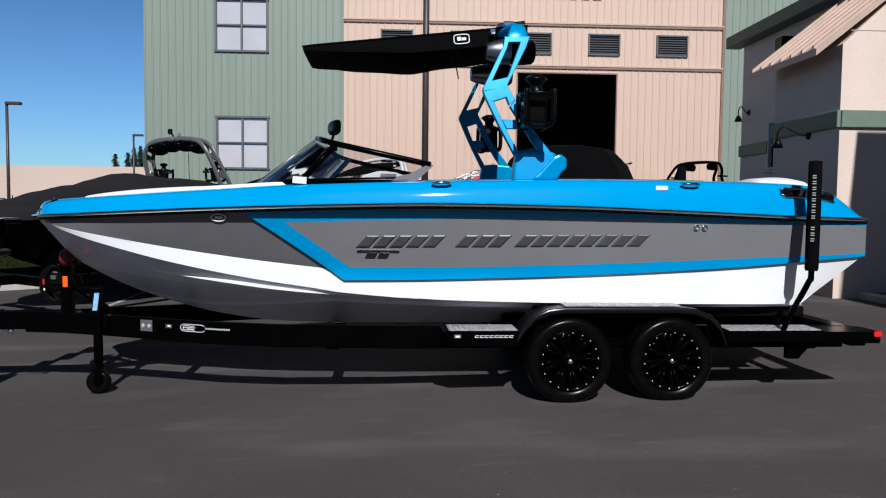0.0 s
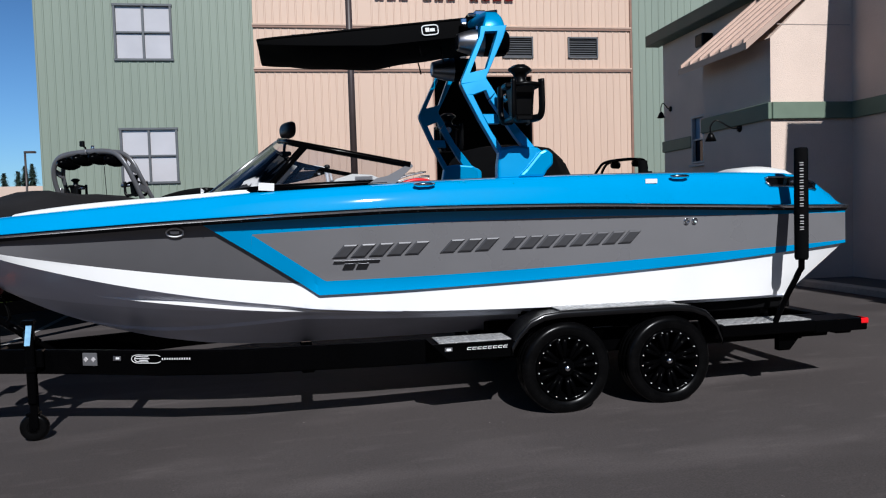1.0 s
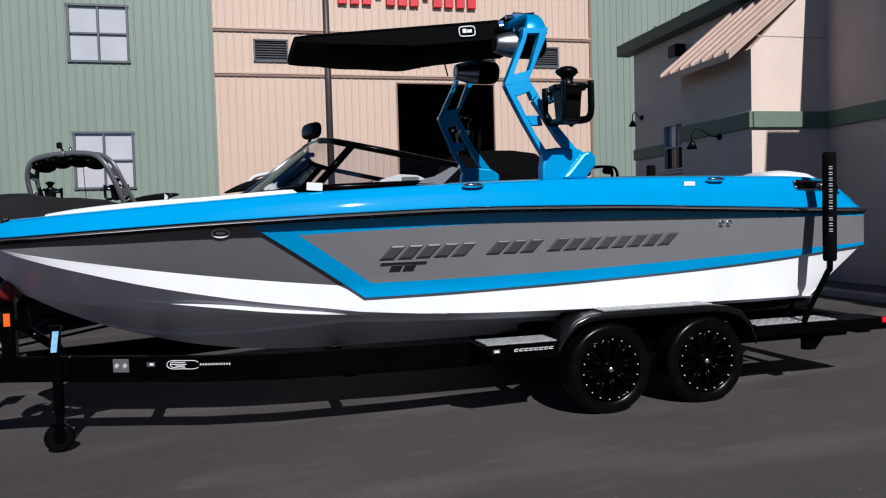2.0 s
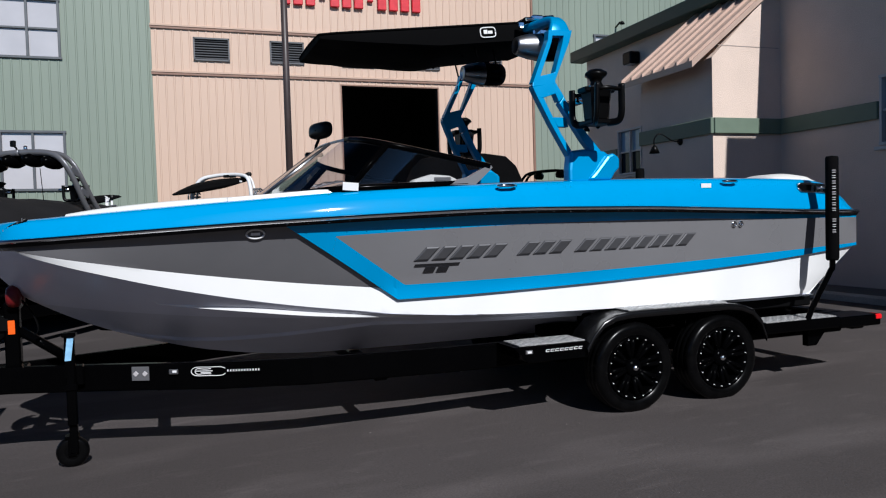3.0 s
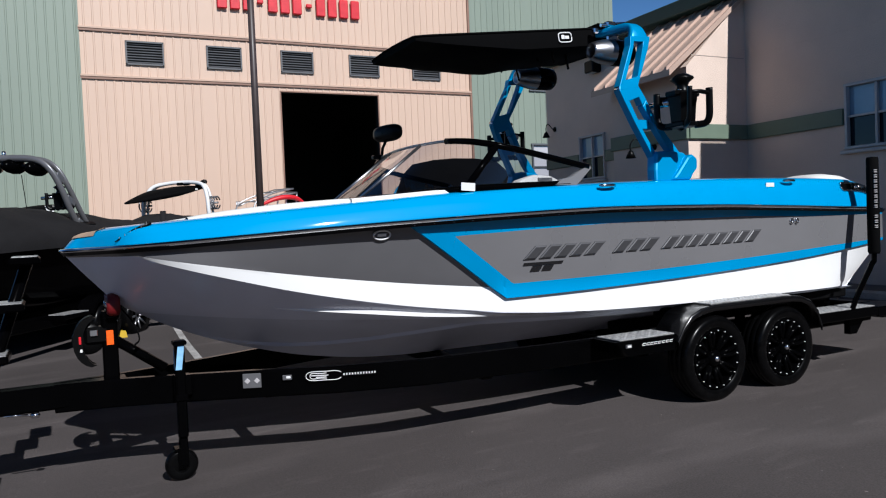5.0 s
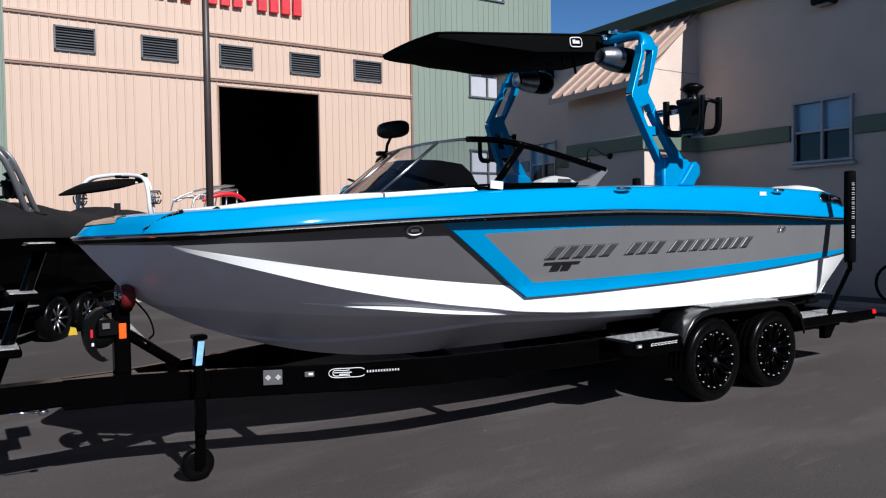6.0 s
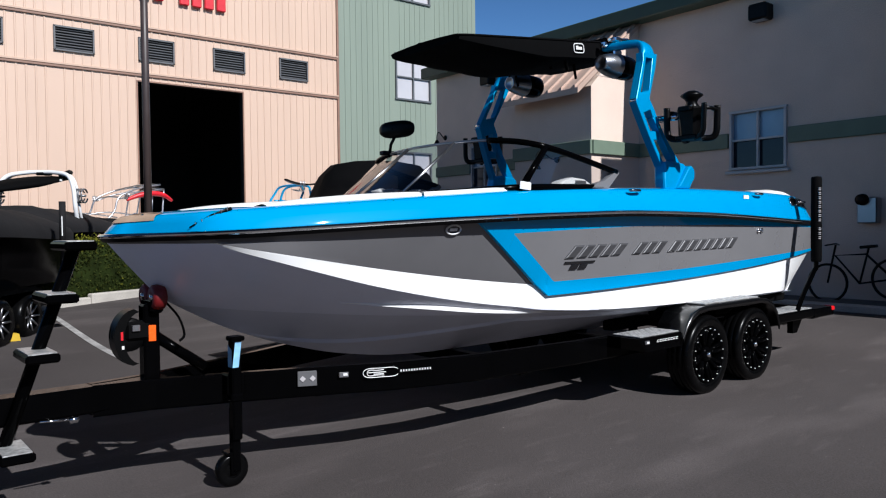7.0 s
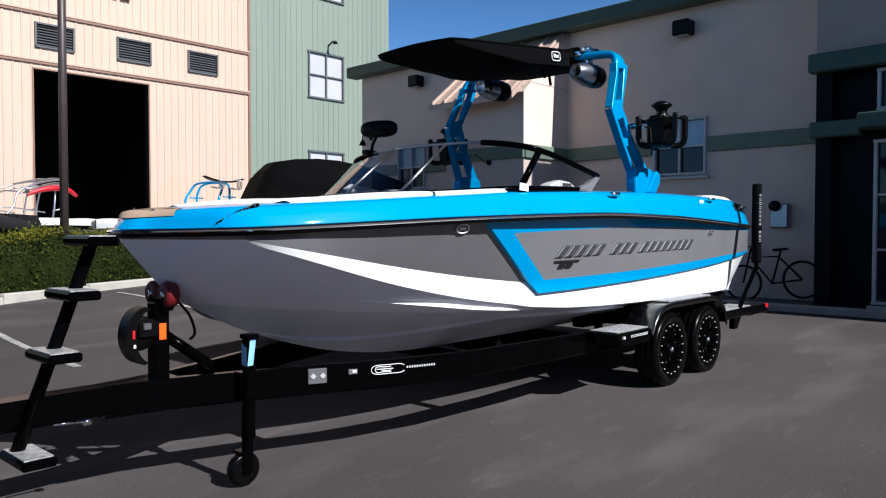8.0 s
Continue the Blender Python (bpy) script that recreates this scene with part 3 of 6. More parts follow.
part("wall_band", Mesh(SAGE_TRIM).box((WX - 0.03, 8.51, 3.14), (0.07, 2.24, 0.29), 0.01), shop, "sage-green band")
part("wall_band", Mesh(SAGE_TRIM).box((WX - 0.03, 11.53, 3.14), (0.07, 1.54, 0.29), 0.01), shop, "sage-green band")
part("joint", Mesh(STUCCO).box((WX - 0.002, 2.2, 4.65), (0.01, 5.8, 0.015)), shop)
# entrance block, proud of the wall
EX, EY, EH = 7.61, -0.45, 7.3
eb = Mesh(TAUPE)
eb.box((EX + 2.5, EY - 5, (4.2 + EH) / 2), (5, 10, EH - 4.2))
part("entrance_block", eb, shop, "beige stucco entrance block")
part("entrance_wall", Mesh(ENTRANCE_BLACK).box((EX + 0.16, EY - 0.12, 1.95), (0.3, 0.24, 4.5)).box((EX + 2.45, EY - 5.06, 1.95), (4.3, 9.8, 4.5)), shop, "near-black entrance recess")
part("cornice", Mesh(GREEN_TRIM).box((EX - 0.04, EY - 4.96, 4.18), (0.22, 10.1, 0.3), 0.02), shop, "dark green cornice")
part("entrance_band", Mesh(GREEN_TRIM).box((EX - 0.02, EY - 0.31, 3.1), (0.2, 0.76, 0.26), 0.02), shop)
part("entrance_canopy", Mesh(GREEN_TRIM).box((EX - 0.12, EY - 3.67, 3.16), (0.5, 5.94, 0.24), 0.02), shop, "dark green door canopy")


def shop_window(y0, y1, z0, z1, x, parent, rows=2, cols=2, label="white-framed four-pane window"):
    w = 0.05
    fr = Mesh(WIN_WHITE)
    cy, cz = (y0 + y1) / 2, (z0 + z1) / 2
    for z in (z0 + w / 2, z1 - w / 2):
        fr.box((x - 0.01, cy, z), (0.1, y1 - y0 + 0.02, w), 0.006)
    for y in (y0 + w / 2, y1 - w / 2):
        fr.box((x - 0.01, y, cz), (0.095, w, z1 - z0 - 2 * w), 0.006)
    for i in range(1, cols):
        fr.box((x, y0 + i * (y1 - y0) / cols, cz), (0.06, w * 0.8, z1 - z0 - 2 * w))
    for i in range(1, rows):
        for j in range(cols):
            a, b = y0 + j * (y1 - y0) / cols + w * 0.5, y0 + (j + 1) * (y1 - y0) / cols - w * 0.5
            fr.box((x, (a + b) / 2, z0 + i * (z1 - z0) / rows), (0.05, b - a, w * 0.7))
    fr.box((x - 0.05, cy, z0 - 0.05), (0.12, y1 - y0 + 0.12, 0.06), 0.01)
    win = part("window", fr, parent, label)
    for i in range(cols):
        for j in range(rows):
            part("pane", Mesh(PANE_SKY if rows == 2 and j == 1 else PANE_DARK).box((x + 0.06, y0 + (i + 0.5) * (y1 - y0) / cols, z0 + (j + 0.5) * (z1 - z0) / rows), (0.02, (y1 - y0) / cols, (z1 - z0) / rows)), win)


shop_window(1.84, 2.97, 2.56, 3.7, WX, shop)
shop_window(9.66, 10.73, 2.58, 3.75, WX, shop)
shop_window(-3.0, -1.33, 3.34, 4.0, EX + 0.1, shop, 1, 2, "white-framed transom window")
shop_window(-3.0, -1.27, 0.28, 2.9, EX + 0.2, shop, 3, 2, "glazed entrance door with pale metal frame")
# gabled box with a metal lean-to roof
BX, BY0, BY1 = 7.02, 5.13, 7.38
bxm = Mesh(STUCCO)
ZE, ZW = 4.27, 5.85
bxm.prism([(BX, -0.3), (WX, -0.3), (WX, ZW + 0.02), (BX, ZE + 0.12)], lambda a, b, w: (a, (BY0 + BY1) / 2 + w, b), BY1 - BY0)
part("lean_to", bxm, shop, "stucco bay under a lean-to roof")
RE = 6.52
roofm = Mesh(ROOF)
roofm.prism([(RE, ZE - 0.1), (WX, ZW), (WX, ZW + 0.1), (RE, ZE + 0.02)], lambda a, b, w: (a, (BY0 + BY1) / 2 + w, b), BY1 - BY0 + 0.16)
rf = part("lean_to_roof", roofm, shop, "tan standing-seam metal roof")
for i in range(7):
    y = BY0 + 0.02 + i * (BY1 - BY0 - 0.04) / 6
    part("seam", Mesh(ROOF).prism([(RE, ZE + 0.02), (WX, ZW + 0.1), (WX, ZW + 0.16), (RE, ZE + 0.08)], lambda a, b, w, y=y: (a, y + w, b), 0.05), rf)
part("bay_band", Mesh(SAGE_TRIM).box((7.8, BY0 - 0.03, 3.14), (1.56, 0.07, 0.29), 0.01), shop, "sage-green band")
part("bay_joint", Mesh(TAUPE).box((7.85, BY0 - 0.001, 4.62), (1.4, 0.01, 0.014)), shop)
part("bay_band", Mesh(SAGE_TRIM).box((BX - 0.03, 6.25, 3.14), (0.07, 2.3, 0.29), 0.01), shop)
for i, (y, z) in enumerate(((2.28, 5.42), (9.88, 5.42))):
    fl = thing("flood_light", "black box floodlight on the stucco wall", "lamp", SITE, group="wall floodlights")
    part("housing", Mesh(BLACK_PLASTIC).box((WX - 0.15, y, z + 0.03), (0.3, 0.36, 0.3), 0.03), fl)
    part("lens", Mesh(STEEL).box((WX - 0.17, y, z - 0.123), (0.16, 0.24, 0.012)), fl)
for y, x, z, l in ((11.9, WX, 4.12, 0.22), (6.08, BX, 2.95, 0.52)):
    gl = thing("gooseneck_lamp", "black gooseneck wall lamp", "lamp", SITE, group="gooseneck lamps")
    part("wall_plate", Mesh(BLACK_PLASTIC).lathe([(0.001, -0.04), (0.06, -0.035), (0.075, -0.01), (0.075, 0.0)], (x, y, z), "x", 14), gl)
    part("arm", Mesh(BLACK_PLASTIC).tube(smooth_pts([(x - 0.03, y, z), (x - l * 0.35, y + 0.02, z + 0.02), (x - l * 0.8, y + 0.08, z + 0.16), (x - l, y + 0.12, z + 0.06), (x - l, y + 0.12, z - 0.08)], 5), 0.014, 8), gl)
    part("shade", Mesh(BLACK_PLASTIC).lathe([(0.02, 0.1), (0.05, 0.07), (0.105, -0.06), (0.1, -0.06)], (x - l, y + 0.12, z - 0.16), "z", 16), gl)
mt = thing("electric_meter", "pale grey utility meter box on the wall", "meter box", SITE)
part("box", Mesh(STEEL).box((WX - 0.1, 0.4, 1.72), (0.2, 0.32, 0.44), 0.02), mt)
part("dial", Mesh(BLACK_PLASTIC).lathe([(0.001, -0.1), (0.09, -0.1), (0.1, 0.0)], (WX - 0.2, 0.46, 1.9), "x", 18), mt)
bc_ = thing("bicycle", "black bicycle leaning against the stucco wall", "bicycle", SITE @ pose(8.28, 0.42, 0.2, 0, 6, 90))
for x in (-0.52, 0.52):
    part("wheel", Mesh(BLACK_PLASTIC).tube([(x + 0.32 * math.cos(a * math.pi / 12), 0, 0.34 + 0.32 * math.sin(a * math.pi / 12)) for a in range(25)], 0.024, 6), bc_)
part("frame", Mesh(BLACK_PLASTIC).tube([(-0.52, 0, 0.34), (-0.15, 0, 0.78), (0.35, 0, 0.8), (0.0, 0, 0.3), (-0.52, 0, 0.34)], 0.02, 6).tube([(0.0, 0, 0.3), (-0.2, 0, 0.88)], 0.018, 6).tube([(0.52, 0, 0.34), (0.32, 0, 0.98)], 0.018, 6), bc_)
part("handlebar", Mesh(BLACK_PLASTIC).tube([(0.38, -0.26, 0.98), (0.32, 0, 1.0), (0.38, 0.26, 0.98)], 0.014, 6), bc_)
part("saddle", Mesh(BLACK_PLASTIC).box((-0.2, 0, 0.9), (0.25, 0.13, 0.05), 0.02), bc_)
wk = Mesh(SHADED_CONC)
wk.box((8.15, 3.0, 0.05), (1.1, 24, 0.3), 0.02)
solo("pavement", wk, "concrete walk along the stucco wall, shade put into its grey", "pavement", kind="structure", m=SITE)
solo("kerb", Mesh(CONCRETE).box((7.53, 3.0, 0.06), (0.14, 24, 0.32), 0.03), "pale concrete kerb at the walk", "kerb", kind="structure", m=SITE)

# ---- the blue and grey wakeboard boat ----
DECK_Z = curve([(-3.66, 1.572), (-3.4, 1.594), (-3.02, 1.622), (-2.6, 1.652), (-2.17, 1.682), (-1.73, 1.712), (-1.29, 1.742), (-0.4, 1.778), (0.5, 1.802), (1.48, 1.815), (2.46, 1.812), (3.1, 1.8), (3.3, 1.76), (3.5, 1.66), (3.69, 1.535)])
P_TOP = curve([(-1.25, 1.451), (-0.5, 1.477), (0.4, 1.496), (1.4, 1.498), (2.4, 1.475), (3.69, 1.46)])
P_BOT = curve([(-0.75, 1.082), (0, 1.09), (0.95, 1.115), (2, 1.157), (3, 1.2), (3.69, 1.225)])
B_BOT = curve([(-0.8, 0.978), (-0.3, 0.984), (0.6, 1.01), (1.5, 1.048), (2.4, 1.1), (3.69, 1.2)])
W_TOP = curve([(-3.26, 1.424), (-3.2, 1.407), (-3.0, 1.366), (-2.7, 1.312), (-2.3, 1.244), (-1.9, 1.184), (-1.5, 1.131), (-1.1, 1.086), (-0.92, 1.068), (-0.8, 1.06), (0.5, 1.15), (3.69, 1.35)])
W_BOT = curve([(-3.26, 1.42), (-3.2, 1.392), (-3.0, 1.325), (-2.7, 1.238), (-2.3, 1.132), (-1.9, 1.045), (-1.5, 0.972), (-1.1, 0.914), (-0.8, 0.874), (-0.5, 0.845), (-0.25, 0.831), (0, 0.816), (1, 0.797), (3.69, 0.785)])
S_TOP = curve([(-2.45, 1.022), (-1.8, 0.972), (-1.34, 0.912), (-0.85, 0.862), (-0.5, 0.836), (-0.2, 0.8), (0, 0.7), (3.69, 0.5)])
S_BOT = curve([(-2.45, 1.022), (-1.84, 0.945), (-1.34, 0.883), (-0.8, 0.842), (-0.5, 0.828), (-0.2, 0.79), (0, 0.7), (3.69, 0.5)])


def lerp(x, a, b):
    t = (x - a[0]) / (b[0] - a[0])
    return a[1] + (b[1] - a[1]) * t


def bands(x):
    """Heights that part the colours of the topsides at station x, from the rail down to the chine."""
    top, low = RAIL_Z(x) - 0.03, CHINE_Z(x)
    b3 = top if x < -1.61 else (lerp(x, (-1.61, top), (-0.8, 0.978)) if x < -0.8 else B_BOT(x))
    if x < -1.27:
        b1 = b2 = b3
    else:
        b1 = P_TOP(x)
        b2 = lerp(x, (-1.27, 1.452), (-0.75, 1.082)) if x < -0.75 else P_BOT(x)
    if x < -1.61:
        b1 = b2 = top
    b4, b5 = (W_TOP(x), W_BOT(x)) if x > -3.26 else (1.42, 1.42)
    b6, b7 = (S_TOP(x), S_BOT(x)) if x > -2.45 else (1.0, 1.0)
    if x <= -2.45:
        b6 = b7 = (b5 + low) / 2
    out = [top]
    for b in (b1, b2, b3, b4, b5, b6, b7):
        out.append(min(out[-1], max(b, low)))
    return out + [low]


def aft(x, z):
    """Stations near the stern are pulled forward low down, where the transom rakes under."""
    if x <= 2.6:
        return x
    e = 3.13 + 0.56 * min(max((z - 0.78) / 0.42, 0), 1)
    return 2.6 + (x - 2.6) * (e - 2.6) / 1.09


PROUD = 0.032      # how far the framed panel stands out from the side


def hull_mesh(cols, mats):
    """Topsides in their colour bands, bottom, transom; near side and mirror image. cols: material of each band."""
    xs_ = [-3.655 + 0.015 * i for i in range(12)] + [-3.45 + 0.04 * i for i in range(46)] + [-1.62 + 0.02 * i for i in range(46)] + [-0.66 + 0.12 * i for i in range(28)] + [2.7 + 0.11 * i for i in range(10)]
    ms = Mesh(*mats)
    for j in range(8):
        nv = (3, 5, 2, 6, 4, 4, 2, 3)[j]
        rows = []
        for x in xs_:
            b = bands(x)
            zs = [b[j] + (b[j + 1] - b[j]) * k / nv for k in range(nv + 1)]
            o = PROUD if j < 3 and x > -1.61 else 0.0
            f = min(max((-0.6 - x) / 0.5, 0), 1) if j == 6 else 0.0
            rows.append([(aft(x, z), -side_y(x, z + (b[6] - z) * f) - o, z) for z in zs])
        for i in range(len(rows) - 1):
            h = max(rows[i][0][2] - rows[i][-1][2], rows[i + 1][0][2] - rows[i + 1][-1][2])
            if h > 0.0015:
                ms.grid([rows[i], rows[i + 1]], cols[j])
    lip = [x for x in xs_ if -2.47 < x < -0.3 and bands(x)[6] - bands(x)[7] > 0.0015]
    ms.grid([[(x, -side_y(x, bands(x)[7] + (bands(x)[6] - bands(x)[7]) * k * min(max((-0.6 - x) / 0.5, 0), 1)), bands(x)[7]) for x in lip] for k in (1, 0)], cols[7])
    edge = [x for x in xs_ if x >= -1.62]
    ms.grid([[(aft(x, bands(x)[3]), -side_y(x, bands(x)[3]) - o, bands(x)[3]) for x in edge] for o in (0.0, PROUD)], cols[0])
    # bottom: keel to chine with a spray strake
    rows = []
    for x in xs_:
        yc, zc, zk = CHINE_Y(x), CHINE_Z(x), KEEL_Z(x)
        zk = min(zk, zc)
        sec = []
        k = min(max((x + 2.85) / 2.2, 0.04), 0.88)
        for s in (0, k * 0.5, k - 0.03, k, k + 0.03, (1 + k) / 2, 0.98, 1.0):
            d = 0.0 if s != k else -0.02 * min(max((x + 2.9) / 0.6, 0), 1)
            z = zk + (zc - zk) * s + d
            sec.append((aft(x, z), -yc * s, z))
        rows.append(sec)
    ms.grid(rows, cols[8])
    ms.mirrored()
    # transom
    rows = []
    for k in range(9):
        z = 0.78 + (RAIL_Z(3.69) - 0.03 - 0.78) * k / 8
        y = side_y(3.69, z)
        rows.append([(aft(3.69, z), -y * (1 - i / 4), z) for i in range(9)])
    ms.grid(rows, cols[9])
    ms.add([(3.13, -1.04, 0.776), (3.13, 0, 0.47), (3.13, 1.04, 0.776)], [(0, 1, 2)], cols[9])
    return ms


def rim(d, fz, x0=-3.66, x1=3.69, n=90):
    """Points round one side of the deck's edge, pushed out by d, at heights fz(x)."""
    out = []
    for i in range(n + 1):
        t = i / n
        x = x0 + (x1 - x0) * (t ** 1.9 if x0 < -3.6 else t)
        e = 0.004 + 0.02 * min(t * 4, 1)
        xa, xb = max(x - e, -3.66), min(x + e, 3.69)
        tx, ty = xb - xa, -(RAIL_Y(xb) - RAIL_Y(xa))
        nx, ny = ty, -tx
        L = math.hypot(nx, ny)
        if i == 0 and x0 < -3.6:
            nx, ny, L = -1, 0, 1
        if d < -0.03:
            d2 = d * (1 - 0.45 * max(0.0, min(1.0, (-3.1 - x) / 0.3)) + 0.8 * max(0.0, min(1.0, (-3.5 - x) / 0.15)))
        else:
            d2 = d
        y = -RAIL_Y(x) + d2 * ny / L
        out.append((x + d2 * nx / L, min(y, -0.0005 if i else 0.0), fz(x)))
    return out


boat = thing("wakeboard_boat", "blue, grey and white wakeboard boat on a black trailer", "boat")
part("hull", hull_mesh([0, 1, 0, 2, 3, 4, 3, 4, 5, 3], (BLUE, PANEL, GREY, WHITE, SILVER, KEEL_SHADE)), boat, "grey and white hull with a blue outline", weld=16)
rr = Mesh(BLACK)
rr.grid([rim(-0.05, lambda x: RAIL_Z(x) - 0.04), rim(-0.004, lambda x: RAIL_Z(x) - 0.042), rim(0.012, lambda x: RAIL_Z(x) - 0.02), rim(0.008, lambda x: RAIL_Z(x) + 0.004), rim(-0.03, lambda x: RAIL_Z(x) + 0.012)])
rr.mirrored()
part("rub_rail", rr, boat, "black rubber rub rail", weld=True)
ri = Mesh(POLISHED)
ri.grid([rim(0.011, lambda x: RAIL_Z(x) - 0.02), rim(0.022, lambda x: RAIL_Z(x) - 0.014), rim(0.024, lambda x: RAIL_Z(x) - 0.006), rim(0.018, lambda x: RAIL_Z(x) + 0.003), rim(0.008, lambda x: RAIL_Z(x) + 0.007)])
ri.mirrored()
part("rail_insert", ri, boat, "thin steel strip on the rub rail", weld=True)


def dz(k, up=0.0):
    return lambda x: RAIL_Z(x) + (DECK_Z(x) - RAIL_Z(x)) * k + up


dk = Mesh(BLUE)
INS = 0.2
dk.grid([rim(-0.012, dz(0, 0.008)), rim(-0.014, dz(0.12)), rim(-0.035, dz(0.5)), rim(-0.06, dz(0.82)), rim(-0.085, dz(0.96)), rim(-0.12, dz(1.0, 0.004)), rim(-0.16, dz(1.0, 0.01)), rim(-INS, dz(1.0, 0.014))])
# stern cap and foredeck
inner = rim(-INS, dz(1.0, 0.014))
fore = [p for p in inner if p[0] < -2.95]
dk.grid([[(x, y * (1 - k / 5), z + 0.008 * math.sin(k / 5 * 1.57)) for x, y, z in fore] for k in range(6)])
back = [p for p in inner if p[0] > 2.3]
dk.grid([[(x, y * (1 - k / 5), z) for x, y, z in back] for k in range(6)])
tr_ = [rim(-0.012, dz(0, 0.008))[-1], rim(-0.06, dz(0.82))[-1], inner[-1]]
dk.grid([[(3.69 - 0.02 * i, p[1] * (1 - k / 5), p[2]) for k in range(6)] for i, p in enumerate(tr_)])
dk.mirrored()
part("deck", dk, boat, "glossy blue deck", weld=True)
ln = Mesh(LINER)
well = [p for p in inner if -2.97 < p[0] < 2.32]
ln.grid([[(x, y, z + 0.004) for x, y, z in well], [(x, -min(-y - 0.03, side_y(x, 1.3) - 0.06), 1.3) for x, y, z in well], [(x, -min(-y - 0.04, side_y(x, 1.1) - 0.08), 1.1) for x, y, z in well], [(x, 0, 1.1) for x, y, z in well]])
for w_ in (well[0], well[-1]):
    ln.grid([[(w_[0], w_[1] * (1 - k / 4), w_[2]) for k in range(5)], [(w_[0], w_[1] * (1 - k / 4) * 0.6, 1.1) for k in range(5)]])
ln.mirrored()
part("liner", ln, boat, "white cockpit liner", weld=True)
# tan foam pad wrapped over the bow tip
pad = [[(x, y, z) for x, y, z in r if x < -3.38] for r in (rim(-0.045, dz(0.7, 0.003)), rim(-0.056, dz(0.84, 0.004)), rim(-0.081, dz(0.98, 0.004)), rim(-0.12, dz(1.0, 0.008)), rim(-0.16, dz(1.0, 0.013)), rim(-INS, dz(1.0, 0.017)))]
n_ = min(len(r) for r in pad)
pad = [r[:n_] for r in pad]
pad += [[(x, y * (1 - k / 4), z + 0.008 * math.sin(k / 4 * 1.57)) for x, y, z in pad[-1]] for k in range(1, 5)]
part("bow_pad", Mesh(TEAK).grid(pad).mirrored(), boat, "tan foam step pad on the bow", weld=True)
for s in (-1, 1):
    bc = Mesh(VINYL)
    rows = []
    for i in range(15):
        x = -2.95 + i * 1.25 / 14
        e = math.sin(math.pi * min(max(i / 14, 0.02), 0.98)) ** 0.4
        y = RAIL_Y(x) - 0.24
        h = 0.035 * e
        rows.append([(x, s * (y + a), DECK_Z(x) + b) for a, b in ((0.06, 0.0), (0.055, h), (0, h + 0.01), (-0.1, h), (-0.12, 0.0))])
    bc.grid(rows)
    part("bow_bolster", bc, boat, "white vinyl bow bolster")
for s in (-1, 1):
    sp_ = Mesh(VINYL)
    rows = []
    for i in range(17):
        x = 2.67 + i * 0.5 / 16
        e = math.sin(math.pi * i / 16) ** 0.3 if 0 < i < 16 else 0
        rows.append([(x, s * (0.77 + v * 0.25), 1.80 + e * 0.075 * (1 - abs(v) ** 6)) for v in (-1, -0.94, -0.8, -0.4, 0, 0.4, 0.8, 0.94, 1)])
    sp_.grid(rows)
    part("stern_bolster", sp_, boat, "white vinyl bolster on the stern")


# raised name letters on the topside, drawn as slanted bars
TX0, TX1 = -0.7, 1.79
LET = [(0, 5), (6, 3), (9.6, 8)]
cells = [s + i for s, n in LET for i in range(n)]
span = 17.7
gm = Mesh(DARK_CHROME)
for z0, z1, xa, xb in ((1.214, 1.23, -0.7, -0.36), (1.168, 1.204, -0.61, -0.53), (1.168, 1.204, -0.51, -0.43)):
    gm.add([(x + z * 0.5 - 0.6, -side_y(x, z) - PROUD - o, z) for o in (0.001, 0.011) for z in (z0, z1) for x in (xa, xb)], [(4, 5, 7, 6), (0, 1, 5, 4), (2, 6, 7, 3), (0, 4, 6, 2), (1, 3, 7, 5)])
bd = part("name_badge", gm, boat, "smoked chrome name badge, drawn as bars")
for c in cells:
    xa = TX0 + (TX1 - TX0 - 0.12) * c / span
    wd = (TX1 - TX0) / span * 0.84
    lm = Mesh(LETTER)
    base = 1.252 + 0.03 * (c / span)
    q = []
    for off, r_ in ((0.0, 0.0), (0.008, 0.002), (0.014, 0.012)):
        for z in (r_, 0.1 - r_):
            for x in (xa + r_, xa + wd * 0.88 - r_):
                X, Z = x + z * 0.9, base + z
                q.append((X, -side_y(X, Z) - PROUD - 0.001 - off, Z))
    fs_ = [(8, 9, 11, 10)]
    for o in (0, 4):
        fs_ += [(o, o + 1, o + 5, o + 4), (o + 2, o + 6, o + 7, o + 3), (o, o + 4, o + 6, o + 2), (o + 1, o + 3, o + 7, o + 5)]
    lm.add(q, fs_)
    part("letter_bar", lm, bd)


def on_side(x, z, prof, n=20):
    """A small round fitting on the near topside."""
    return Mesh(CHROME).lathe(prof, (x, -side_y(x, z) - (0.012 if x < -1.6 else PROUD), z), "y", n)


def hull_point(x, z, off):
    """A point off the near topside along its outward normal."""
    y0 = side_y(x, z)
    n = Vector((-(side_y(x + 0.02, z) - side_y(x - 0.02, z)) / 0.04, -1, 0)) + Vector((0, 0, -0.0))
    n.z = (side_y(x, z + 0.01) - side_y(x, z - 0.01)) / 0.02 * -1.0
    return Vector((x, -y0, z)) + n.normalized() * off


